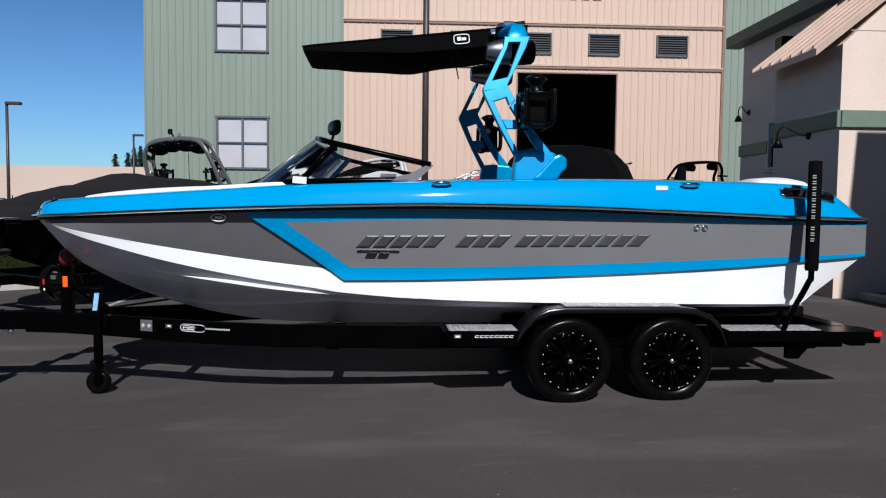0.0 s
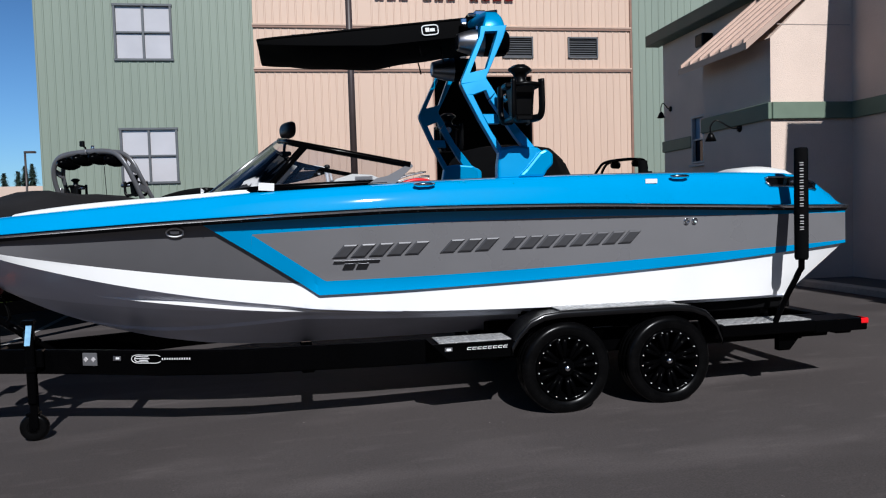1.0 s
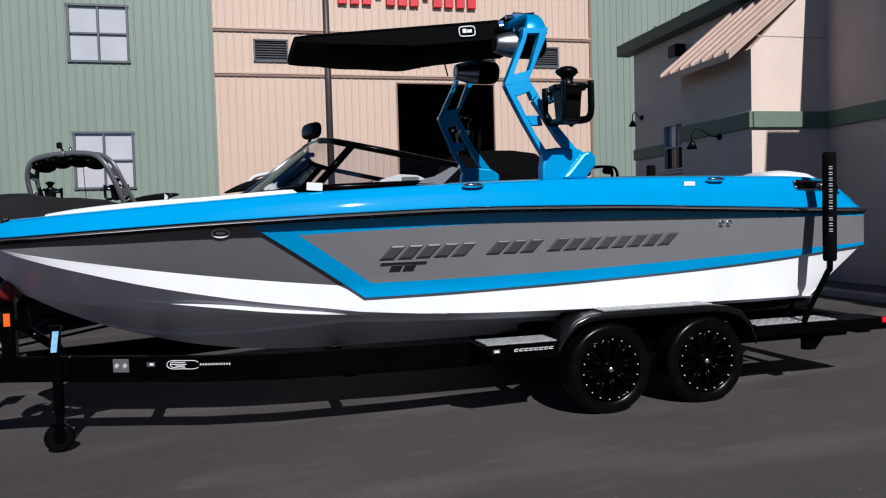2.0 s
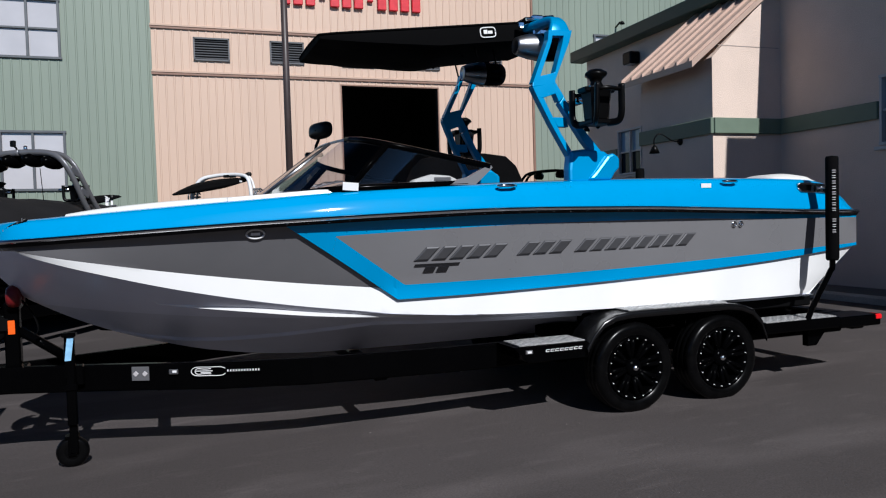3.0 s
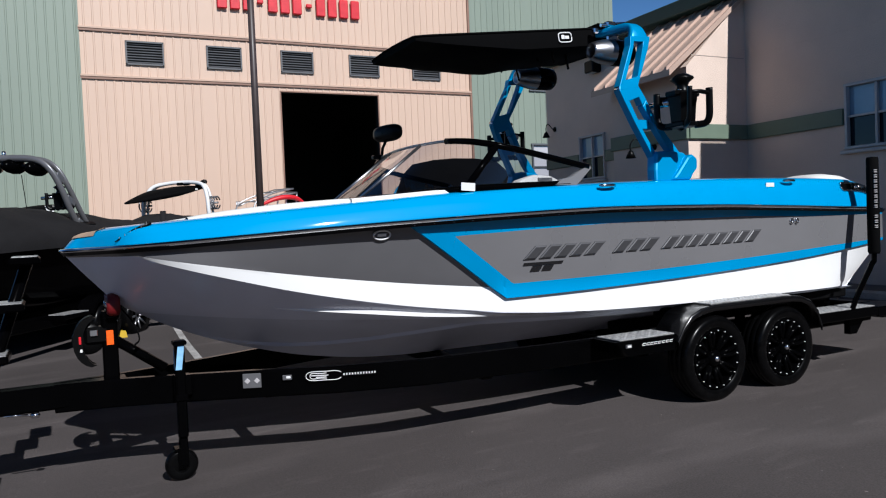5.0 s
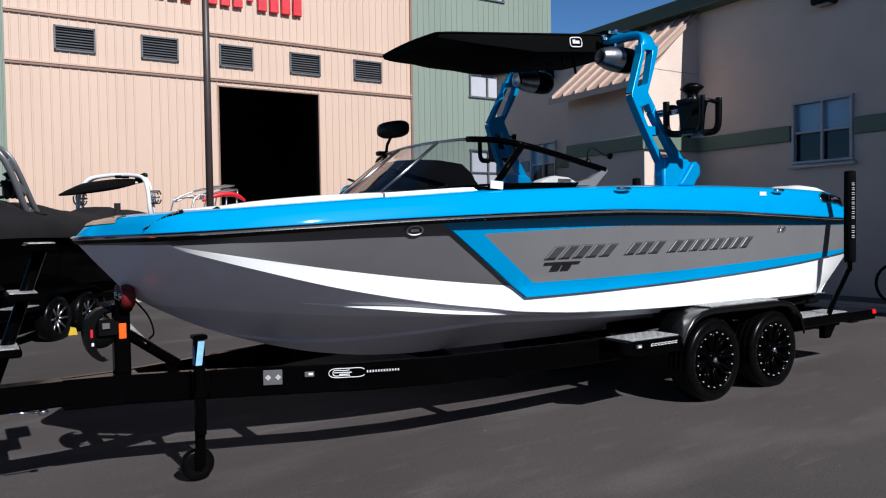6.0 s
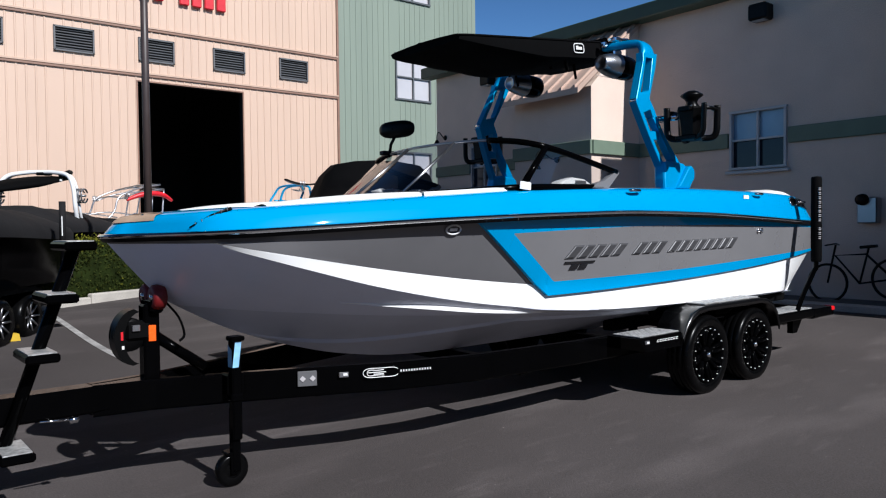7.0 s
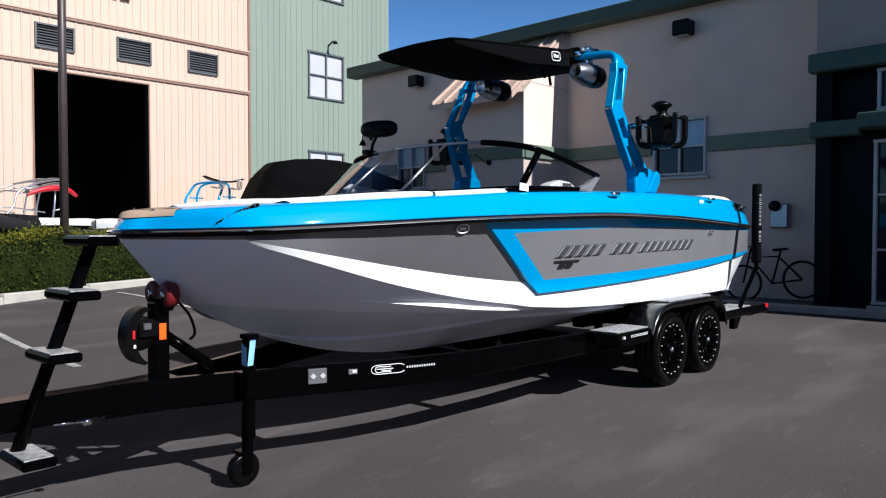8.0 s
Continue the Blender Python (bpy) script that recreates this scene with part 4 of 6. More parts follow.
rg = Mesh(STICKER)
ring = [(-1.79 + 0.058 * math.cos(2 * math.pi * i / 28), 1.487 + 0.03 * math.sin(2 * math.pi * i / 28)) for i in range(29)]
rg.tube([hull_point(x, z, 0.013) for x, z in ring], 0.0065, 6)
em = part("round_emblem", rg, boat, "oval chrome emblem")
part("emblem_bar", Mesh(STICKER).grid([[hull_point(-1.82 + 0.01 * i, 1.487 + dz_, 0.014) for i in range(7)] for dz_ in (-0.009, 0.0, 0.009)]), em)
for x in (2.1, 2.17):
    f = part("through_hull_fitting", on_side(x, 1.438, [(0.026, 0.0), (0.024, -0.012), (0.014, -0.014), (0.01, -0.004)], 14), boat, "chrome drain fitting")
for x in (-0.02, 2.02, 3.15):
    cl = Mesh(CHROME)
    y, z = -RAIL_Y(x) + 0.03, RAIL_Z(x) + (DECK_Z(x) - RAIL_Z(x)) * (0.9 if x < 3 else 0.75)
    cl.tube([(x - 0.075, y + 0.01, z), (x - 0.04, y - 0.012, z + 0.004), (x + 0.04, y - 0.012, z + 0.004), (x + 0.075, y + 0.01, z)], 0.012, 8)
    part("cleat", cl, boat, "chrome pull-up cleat")
part("deck_sticker", Mesh(STICKER).box((1.78, -RAIL_Y(1.78) + 0.047, 1.76), (0.1, 0.006, 0.035)), boat, "white registration sticker")
def deck_side(x, k, off):
    """A point on the near flank of the deck, k of the way up, off it outwards."""
    q = 0.014 + (k - 0.12) / 0.38 * 0.021 if k < 0.5 else 0.035 + (k - 0.5) / 0.32 * 0.025
    return Vector((x, -RAIL_Y(x) + q - off, RAIL_Z(x) + (DECK_Z(x) - RAIL_Z(x)) * k))


g0, g1 = 2.82, 3.33
back_ = Mesh(BLACK_PLASTIC).grid([[deck_side(g0 + (g1 - g0) * i / 12, (0.6 if i else 0.78) + (a_ if i else a_ * 0.3), 0.004) for i in range(13)] for a_ in (0.0, 0.13, 0.26)])
sg_ = part("side_grille", back_, boat, "chrome and black side grille")
for a_ in (0.0, 0.27):
    part("grille_rim", Mesh(CHROME).tube([deck_side(g0 + (g1 - g0) * i / 12, (0.6 if i else 0.72) + a_ * (1 if i else 0.3), 0.006) for i in range(13)], 0.009, 6), sg_)
for i in range(6):
    x = 2.98 + i * 0.06
    part("grille_fin", Mesh(CHROME).grid([[deck_side(x + u + 0.12 * (k - 0.6), k, 0.012) for u in (0.0, 0.018, 0.034)] for k in (0.62, 0.74, 0.85)]), sg_)
SCREW = Mesh(CHROME).lathe([(0.0036, 0.0), (0.003, -0.003), (0.001, -0.004)], (0, 0, 0), "y", 6).data("rail_screw")
for i in range(38):
    x = -1.6 + i * 0.138
    sc_ = new("rail_screw", SCREW)
    sc_.parent = boat
    sc_.matrix_local = Matrix.Translation((x, -RAIL_Y(x) - 0.013, RAIL_Z(x) - 0.03))
for s in (-1, 1):
    nv_ = Mesh(BLACK_PLASTIC, STEEL)
    pa, pb = Vector((-3.37, s * (RAIL_Y(-3.37) - 0.012), RAIL_Z(-3.37) + 0.03)), Vector((-3.17, s * (RAIL_Y(-3.17) - 0.075), DECK_Z(-3.17) + 0.008))
    nv_.tube([pa, pa.lerp(pb, 0.5) + Vector((0, s * 0.012, 0.012)), pb], [0.003, 0.007, 0.009], 8, flat=(0.5, 1.2))
    for k in range(6):
        q = pa.lerp(pb, 0.12 + 0.15 * k) + Vector((0, s * 0.014, 0.012))
        nv_.box(q, (0.005, 0.008, 0.012 + 0.002 * k), 0.001, 1)
    part("nav_light", nv_, boat, "black bow light recess")

# windshield: frame bars and panes
WT = [(-0.1, -1.11, 1.925), (-0.86, -1.046, 2.085), (-1.03, -0.69, 2.155), (-1.1, -0.3, 2.17), (-1.12, 0.0, 2.172)]
WB = [(-0.28, -1.1, 1.80), (-1.145, -1.07, 1.775), (-1.53, -0.76, 1.745), (-1.66, -0.32, 1.745), (-1.69, 0.0, 1.745)]
full_t = WT + [(x, -y, z) for x, y, z in reversed(WT[:-1])]
full_b = WB + [(x, -y, z) for x, y, z in reversed(WB[:-1])]


def bevel_prism(poly, y, t):
    """A soft block with an outline in x and z about the plane y."""
    cx, cz = sum(p[0] for p in poly) / len(poly), sum(p[1] for p in poly) / len(poly)
    rows = []
    for w, k in ((-0.5, 0.86), (-0.42, 0.97), (-0.3, 1.0), (0.3, 1.0), (0.42, 0.97), (0.5, 0.86)):
        rows.append([(cx + (a - cx) * k, y + w * t, cz + (b - cz) * k) for a, b in poly])
    m = Mesh(VINYL).grid(rows, close=True)
    return m.add(rows[0], [tuple(range(len(poly)))]).add(rows[-1], [tuple(range(len(poly)))])


ws = Mesh(BLACK_PAINT)
tt, bb = smooth_pts(full_t), smooth_pts(full_b)
ws.tube(tt[:14], 0.024, 8).tube(tt[35:], 0.024, 8)
ws.tube(bb, 0.026, 8)
wsf = part("windshield_frame", ws, boat, "black windshield frame")
for i in (1, 3, 5, 7):
    part("mullion", Mesh(BLACK_PAINT if i in (1, 7) else SATIN).tube([full_b[i], full_t[i]], 0.026 if i in (1, 7) else 0.012, 8), wsf)
for s in (-1, 1):
    a, b = Vector((-0.1, s * 1.11, 1.925)), Vector((-0.28, s * 1.1, 1.8))
    part("end_bracket", Mesh(PANEL).prism([(-0.1, 1.94), (-0.08, 1.915), (-0.22, 1.79), (-0.42, 1.79), (-0.36, 1.83), (-0.27, 1.85)], lambda p, q, w, s=s: (p, s * 1.1 + w, q), 0.05), wsf, "grey end bracket")
part("top_edge", Mesh(SATIN).tube(tt[12:37], 0.011, 8), wsf, "thin bright edge of the front glass")
for i in range(8):
    gmx = Mesh(TINT)
    ra = [tt[i * 6 + k] for k in range(7)]
    rb = [bb[i * 6 + k] for k in range(7)]
    gmx.grid([rb, [(p + q) / 2 for p, q in zip(ra, rb)], ra])
    pane = part("glass_pane", gmx, wsf, "tinted windshield glass")
    pane.visible_shadow = False
part("windshield_sticker", Mesh(STICKER).box((-1.147, -1.108, 1.788), (0.11, 0.006, 0.055), rot=Matrix.Rotation(radians(4), 3, "Y")), boat, "white sticker")
for s in (-1, 1):
    co = [[(x, s * (RAIL_Y(x) - 0.2 + a), DECK_Z(x) + b) for a, b in ((0.045, 0.008), (0.04, 0.03), (0.0, 0.036), (-0.03, 0.03), (-0.035, 0.0))] for x in [-1.95 + 0.1 * i for i in range(13)]]
    part("coaming", Mesh(WHITE).grid(co), boat, "white coaming under the windshield")
# cushions inside the windshield
for s in (-1, 1):
    part("coaming_cushion", bevel_prism([(-0.72, 1.78), (-0.64, 1.84), (-0.52, 1.875), (-0.38, 1.865), (-0.3, 1.83), (-0.28, 1.78)], s * 0.96, 0.13), boat, "white vinyl coaming cushion")
    part("cushion_patch", Mesh(STEEL).box((-0.44, s * 0.96 - 0.068, 1.84), (0.13, 0.004, 0.025), 0.001), boat)
# rear-view mirror
def oval(x, k, c=(-0.98, 0.62, 2.385)):
    return [(c[0] + x - 0.34 * 0.17 * k * math.copysign(abs(math.cos(a)) ** 0.7, math.cos(a)), c[1] + 0.175 * k * math.copysign(abs(math.cos(a)) ** 0.7, math.cos(a)), c[2] + 0.078 * k * math.copysign(abs(math.sin(a)) ** 0.7, math.sin(a))) for a in [2 * math.pi * i / 24 for i in range(24)]]


mr = part("mirror", Mesh(BLACK_PLASTIC).grid([oval(-0.05, 0.05), oval(-0.05, 0.6), oval(-0.03, 0.9), oval(0.0, 1.0), oval(0.014, 0.97), oval(0.012, 0.9)], close=True), boat, "black rear-view mirror")
part("mirror_stem", Mesh(BLACK_PLASTIC).tube([(-1.03, 0.67, 2.16), (-1.02, 0.66, 2.25), (-0.99, 0.63, 2.33)], 0.014, 8).box((-1.04, 0.67, 2.17), (0.16, 0.07, 0.04), 0.012), mr)
part("mirror_glass", Mesh(CHROME).grid([oval(0.011, 0.9), oval(0.012, 0.5), oval(0.012, 0.02)], close=True), mr)

# tower
def leg_y(z):
    return 1.06 - 0.13 * (z - 1.82)


def tower_leg(s, parent, m_, k=1.0, label="bright blue cut-out tower leg"):
    up = lambda b: 1.8 + (b - 1.8) * k
    lg = Mesh(m_)
    fn = lambda a, b, w: (a, s * leg_y(b) + w, up(b))
    bent = [(0.33, 2.54), (0.335, 2.57), (0.5, 2.92), (0.515, 3.0), (0.725, 3.01), (0.69, 2.91), (0.535, 2.6), (0.535, 2.57)]
    slot = [(0.41, 2.63), (0.412, 2.64), (0.53, 2.9), (0.545, 2.955), (0.645, 2.96), (0.63, 2.91), (0.54, 2.67), (0.53, 2.66)]
    lg.prism(bent, fn, 0.075, 0, slot)
    lg.prism([(0.33, 2.54), (0.535, 2.585), (0.6, 2.475), (0.55, 2.43), (0.525, 2.495), (0.42, 2.458), (0.365, 2.46)], fn, 0.075)
    lg.prism([(0.36, 2.47), (0.42, 2.458), (0.485, 2.31), (0.545, 2.18), (0.62, 2.055), (0.63, 1.94), (0.46, 2.26)], fn, 0.075)
    lg.prism([(0.485, 2.31), (0.6, 2.31), (0.62, 2.235), (0.525, 2.235)], fn, 0.06)
    lg.prism([(0.6, 2.475), (0.64, 2.39), (0.71, 2.27), (0.9, 2.035), (0.8, 2.045), (0.735, 2.13), (0.66, 2.25), (0.555, 2.42)], fn, 0.07)
    leg = bevelled(part("tower_leg", lg, parent, label), 0.014)
    ft = Mesh(m_)
    ft.prism([(0.57, 1.8), (0.575, 1.9), (0.6, 2.045), (0.72, 2.06), (0.9, 2.045), (0.95, 2.01), (0.96, 1.92), (0.93, 1.8)], lambda a, b, w: (a, s * (1.07 - 0.1 * (b - 1.8)) + w, up(b)), 0.11)
    bevelled(part("foot", ft, leg, "tower foot casting"), 0.02)
    pod = Mesh(m_).prism([(0.72, 1.815), (0.79, 1.88), (0.9, 2.005), (0.955, 2.03), (1.01, 1.99), (1.01, 1.91), (0.965, 1.87), (0.93, 1.815)], lambda a, b, w: (a, s * 1.095 + w, up(b)), 0.1)
    bevelled(part("foot_pod", pod, leg), 0.02)
    ar = Mesh(m_)
    arc = [(0.622, s * 0.908, 2.965), (0.626, s * 0.897, 3.03), (0.63, s * 0.86, 3.085), (0.62, s * 0.78, 3.115), (0.57, s * 0.5, 3.12)]
    arc = [(a, b, up(c)) for a, b, c in arc]
    rows = []
    for i, p in enumerate(smooth_pts(arc, 5)):
        q = smooth_pts(arc, 5)
        d = (q[min(i + 1, len(q) - 1)] - q[max(i - 1, 0)]).normalized()
        u = Vector((1, 0, 0))
        w = d.cross(u).normalized()
        g = 0.1 - 0.05 * min(i / 12, 1.0)
        rows.append([p + u * a * g + w * b * 0.03 for a, b in ((-1, -0.7), (-0.8, -1), (0.8, -1), (1, -0.7), (1, 0.7), (0.8, 1), (-0.8, 1), (-1, 0.7))])
    ar.grid(rows, close=True)
    part("top_arm", ar, leg)
    part("pivot_bolt", Mesh(CHROME).lathe([(0.001, -0.03), (0.02, -0.028), (0.022, 0.03), (0.001, 0.032)], (0.35, s * leg_y(2.54), up(2.56)), "y", 12), leg)
    return leg


for s in (-1, 1):
    tower_leg(s, boat, BLUE_METAL)
part("tower_crossbar", Mesh(BLACK_PAINT).tube([(0.55, -0.52, 3.17), (0.55, 0.52, 3.17)], 0.045, 10), boat, "black tower crossbar")
for s in (-1, 1):
    for yy in (0.57,):
        c = (0.62, s * yy, 2.955)
        sp = part("tower_speaker", Mesh(BLACK_PAINT).lathe([(0.001, 0.22), (0.085, 0.215), (0.105, 0.19), (0.112, 0.12), (0.111, 0.0), (0.1, -0.09), (0.085, -0.15)], c, "x", 28), boat, "black tower speaker with a silver end")
        part("speaker_cap", Mesh(SATIN).lathe([(0.1125, -0.0), (0.102, -0.09), (0.088, -0.15), (0.072, -0.2), (0.066, -0.212), (0.056, -0.214), (0.05, -0.208), (0.001, -0.206)], c, "x", 28), sp)
        part("speaker_clamp", Mesh(CHROME).box((c[0] - 0.02, c[1], 3.075), (0.07, 0.07, 0.06), 0.012).box((c[0] + 0.03, c[1], 3.08), (0.1, 0.05, 0.05), 0.012), sp)

# folded canopy
cn = Mesh(CANVAS)
rows = []
for i in range(33):
    t = i / 32
    x = -1.19 + 1.98 * t
    zt = 2.972 + (x + 1.19) * 0.118
    hw = 0.455 - 0.02 * (1 - min(t / 0.08, 1)) ** 2
    lip = 0.03 + 0.115 * min(t / 0.5, 1) ** 0.8
    sag = 0.015 + 0.06 * math.sin(math.pi * min(t * 1.05, 1)) ** 0.7
    wob = 0.008 * math.sin(9 * t + 1) + 0.005 * math.sin(23 * t)
    sec = []
    for y, up, k, q in ((-1, 0, 0, 0), (-1.0, 0, 0.5, 0), (-0.985, 0, 1, 0), (-0.9, 0, 1, 0.35), (-0.6, 0, 1, 0.8), (0, 0, 1, 1), (0.5, 0, 1, 0.85), (0.85, 0, 1, 0.4), (0.97, 0, 1, 0), (1, 0, 0.5, 0), (1, 0, 0, 0), (0.9, 0.008, 0, 0), (0.45, 0.018, 0, 0), (0, 0.022, 0, 0), (-0.45, 0.018, 0, 0), (-0.9, 0.008, 0, 0)):
        sec.append((x, -0.035 + y * hw, zt + up - k * lip - q * sag + wob * (q > 0)))
    rows.append(sec)
cn.grid(rows, close=True)
cn.add(rows[0], [tuple(range(len(rows[0])))]).add(rows[-1], [tuple(range(len(rows[0])))])
can = part("canopy", cn, boat, "folded black canvas sun canopy", weld=35)
part("canopy_piping", Mesh(CANVAS).tube([r[0] for r in rows], 0.009, 6).tube([rows[0][k % 16] for k in (10, 11, 12, 13, 14, 15, 16)], 0.009, 6), can)
q = Matrix.Rotation(radians(-2), 3, "X") @ Matrix.Rotation(radians(-6.5), 3, "Y")
at = Vector((0.2, -0.496, 3.07))
ringq = []
for i in range(33):
    a = 2 * math.pi * i / 32
    c_, s_ = math.cos(a), math.sin(a)
    ringq.append(at + q @ Vector((0.068 * math.copysign(abs(c_) ** 0.45, c_), 0, 0.04 * math.copysign(abs(s_) ** 0.45, s_))))
lg_ = Mesh(STICKER).tube(ringq, 0.0055, 6, flat=(0.5, 1))
part("canopy_mark", lg_, can, "white rounded outline mark")
for a, b, w, h in ((-0.022, 0.004, 0.034, 0.034), (0.02, 0.0, 0.042, 0.026)):
    part("mark_blob", Mesh(STICKER).box(at + q @ Vector((a, 0, b)), (w, 0.005, h), 0.002, rot=q), can)
for s in (-1, 1):
    hd = Mesh(CHROME)
    hd.box((0.6, s * 0.6, 3.185), (0.1, 0.06, 0.045), 0.012).tube([(0.74, s * 0.62, 3.2), (0.5, s * 0.6, 3.17)], 0.016, 8).box((0.47, s * 0.56, 3.13), (0.05, 0.05, 0.05), 0.01)
    part("canopy_hinge", hd, can)
for x, y, l in ((0.1, -0.42, 0.13), (0.3, -0.35, 0.16), (-0.1, 0.1, 0.12), (0.02, -0.3, 0.1), (0.22, 0.3, 0.14)):
    part("canopy_strap", Mesh(CANVAS).tube([(x, y, 3.0), (x + 0.02, y + 0.01, 2.94), (x + 0.035, y, 3.0 - l)], 0.011, 6, flat=(1.4, 0.5)), can)

# board racks
def board_rack(s, parent, c, k=1.0):
    """Fingers that grip two boards, on a stub from the tower."""
    c = Vector(c)
    o = lambda x, y, z: c + Vector((x, y, z)) * k
    body = []
    for z, hx, hy in ((-0.155, 0.05, 0.05), (-0.13, 0.075, 0.075), (0.0, 0.082, 0.085), (0.085, 0.09, 0.1), (0.1, 0.085, 0.095)):
        body.append([o(hx * a, hy * b, z) for a, b in ((-1, -0.7), (-0.7, -1), (0.7, -1), (1, -0.7), (1, 0.7), (0.7, 1), (-0.7, 1), (-1, 0.7))])
    rk = Mesh(BLACK_PLASTIC).grid(body, smooth=False, close=True).add(body[0], [tuple(range(8))]).add(body[-1], [tuple(range(8))])
    rack = part("board_rack", rk, parent, "black wakeboard rack")
    part("rack_base", Mesh(BLACK_PLASTIC).box(o(0, 0, -0.155), (0.2 * k, 0.2 * k, 0.035 * k), 0.014 * k), rack)
    part("rack_plate", Mesh(BLACK_PLASTIC).box(o(0, 0, 0.085), (0.26 * k, 0.12 * k, 0.04 * k), 0.012 * k), rack)
    for y in (-0.165, 0.165):
        for x in (-0.105, 0.105):
            part("rack_fork", Mesh(BLACK_PLASTIC).tube(smooth_pts([o(x * 0.5, y * 0.4, -0.16), o(x * 0.9, y * 0.8, -0.155), o(x, y * 1.0, -0.11), o(x, y * 1.04, 0.0), o(x * 0.97, y * 1.06, 0.11)], 4), 0.024 * k, 8, flat=(0.8, 1.15)), rack)
        part("fork_bar", Mesh(BLACK_PLASTIC).tube([o(-0.1, y * 1.05, 0.07), o(0, y * 1.08, 0.078), o(0.1, y * 1.05, 0.07)], 0.017 * k, 6), rack)
    for x in (-0.06, 0.06):
        part("plate_bolt", Mesh(CHROME).box(o(x, -0.03, 0.108), (0.035 * k, 0.03 * k, 0.012 * k), 0.003), rack)
    part("rack_cap", Mesh(BLACK_PLASTIC).lathe([(0.001, 0.24 * k), (0.045 * k, 0.24 * k), (0.088 * k, 0.215 * k), (0.094 * k, 0.2 * k), (0.055 * k, 0.17 * k), (0.045 * k, 0.145 * k), (0.065 * k, 0.1 * k)], c, "z", 6), rack)
    part("rack_mount", Mesh(CHROME).tube([o(-0.06, -s * 0.3, 0.03), o(-0.02, -s * 0.08, 0.04)], 0.03 * k, 10), rack)
    return rack


for s in (-1, 1):
    board_rack(s, boat, (0.71, s * 1.29, 2.39))

# ---- the trailer ----
trailer = thing("boat_trailer", "black tandem-axle boat trailer with a folding tongue", "trailer")


def beam(ms, pts, zt, h, w, mi=0, b=0.012):
    """A box beam in plan along points (x, y), its top at zt."""
    rows = []
    for i, (x, y) in enumerate(pts):
        xa, ya = pts[max(i - 1, 0)]
        xb, yb = pts[min(i + 1, len(pts) - 1)]
        L = math.hypot(xb - xa, yb - ya)
        n = Vector((-(yb - ya) / L, (xb - xa) / L, 0))
        rows.append([Vector((x, y, zt)) + n * p + Vector((0, 0, q)) for p, q in ((-w / 2, -b), (-w / 2 + b, 0), (w / 2 - b, 0), (w / 2, -b), (w / 2, b - h), (w / 2 - b, -h), (b - w / 2, -h), (-w / 2, b - h))])
    ms.grid(rows, mi, False, True)
    ms.add(rows[0], [tuple(range(8))], mi).add(rows[-1], [tuple(range(8))], mi)


part("tongue", Mesh(BLACK_PAINT).box((-4.35, 0, 0.5), (2.1, 0.16, 0.16), 0.015), trailer, "black trailer tongue")
cp = Mesh(BLACK_PAINT)
cp.box((-5.5, 0, 0.48), (0.3, 0.12, 0.1), 0.03).lathe([(0.001, 0.08), (0.07, 0.06), (0.08, 0.0), (0.07, -0.06)], (-5.66, 0, 0.47), "z", 16)
part("coupler", cp, trailer)
RAILS = [(-3.75, 0.08), (-3.4, 0.14), (-2.95, 0.3), (-2.5, 0.48), (-2.0, 0.7), (-1.4, 0.86), (-0.4, 0.95), (1.5, 0.97), (3.55, 0.97)]
for s in (-1, 1):
    rl = Mesh(BLACK_PAINT)
    beam(rl, [(x, s * (y - 0.05)) for x, y in RAILS], 0.583, 0.19, 0.07)
    part("side_rail", rl, trailer, "black box-section rail")
for x, w in ((-2.4, 0.8), (-0.9, 1.7), (0.6, 1.8), (2.2, 1.8), (3.3, 1.8)):
    part("crossmember", Mesh(BLACK_PAINT).box((x, 0, 0.42), (0.1, w, 0.1), 0.01), trailer)
for s in (-1, 1):
    for x0, y, z in ((0.6, 0.5, 0.62), (0.8, 0.86, 0.75)):
        bk = Mesh(CANVAS)
        beam(bk, [(x0, s * y), (3.2, s * y)], z, 0.09, 0.13)
        part("bunk", bk, trailer, "black carpeted bunk")
    for x in (0.95, 1.8, 3.0):
        part("bunk_bracket", Mesh(BLACK_PAINT).box((x, s * 0.84, 0.63), (0.08, 0.06, 0.14), 0.008), trailer)
        part("bunk_bracket", Mesh(BLACK_PAINT).box((x, s * 0.52, 0.52), (0.08, 0.06, 0.16), 0.008), trailer)


def tread(c, size):
    """A tread plate with raised lugs set crosswise."""
    ms = Mesh(PLATE).box(c, size, 0.003)
    top = c[2] + size[2] / 2
    nx, ny = int(size[0] / 0.042), int(size[1] / 0.042)
    for i in range(nx):
        for j in range(ny):
            x, y = c[0] + (i - (nx - 1) / 2) * 0.042, c[1] + (j - (ny - 1) / 2) * 0.042
            a, b = (0.017, 0.006) if (i + j) % 2 else (0.006, 0.017)
            ms.add([(x - a, y - b, top), (x + a, y - b, top), (x + a, y + b, top), (x - a, y + b, top), (x, y, top + 0.005)], [(0, 1, 4), (1, 2, 4), (2, 3, 4), (3, 0, 4)])
    return ms


# bolt heads in white: the glint of bright metal put into their colour
BOLT = Mesh(STICKER).lathe([(0.005, 0.0), (0.0045, 0.01), (0.0025, 0.013), (0.001, 0.014)], (0, 0, 0), "y", 6).data("rim_bolt")


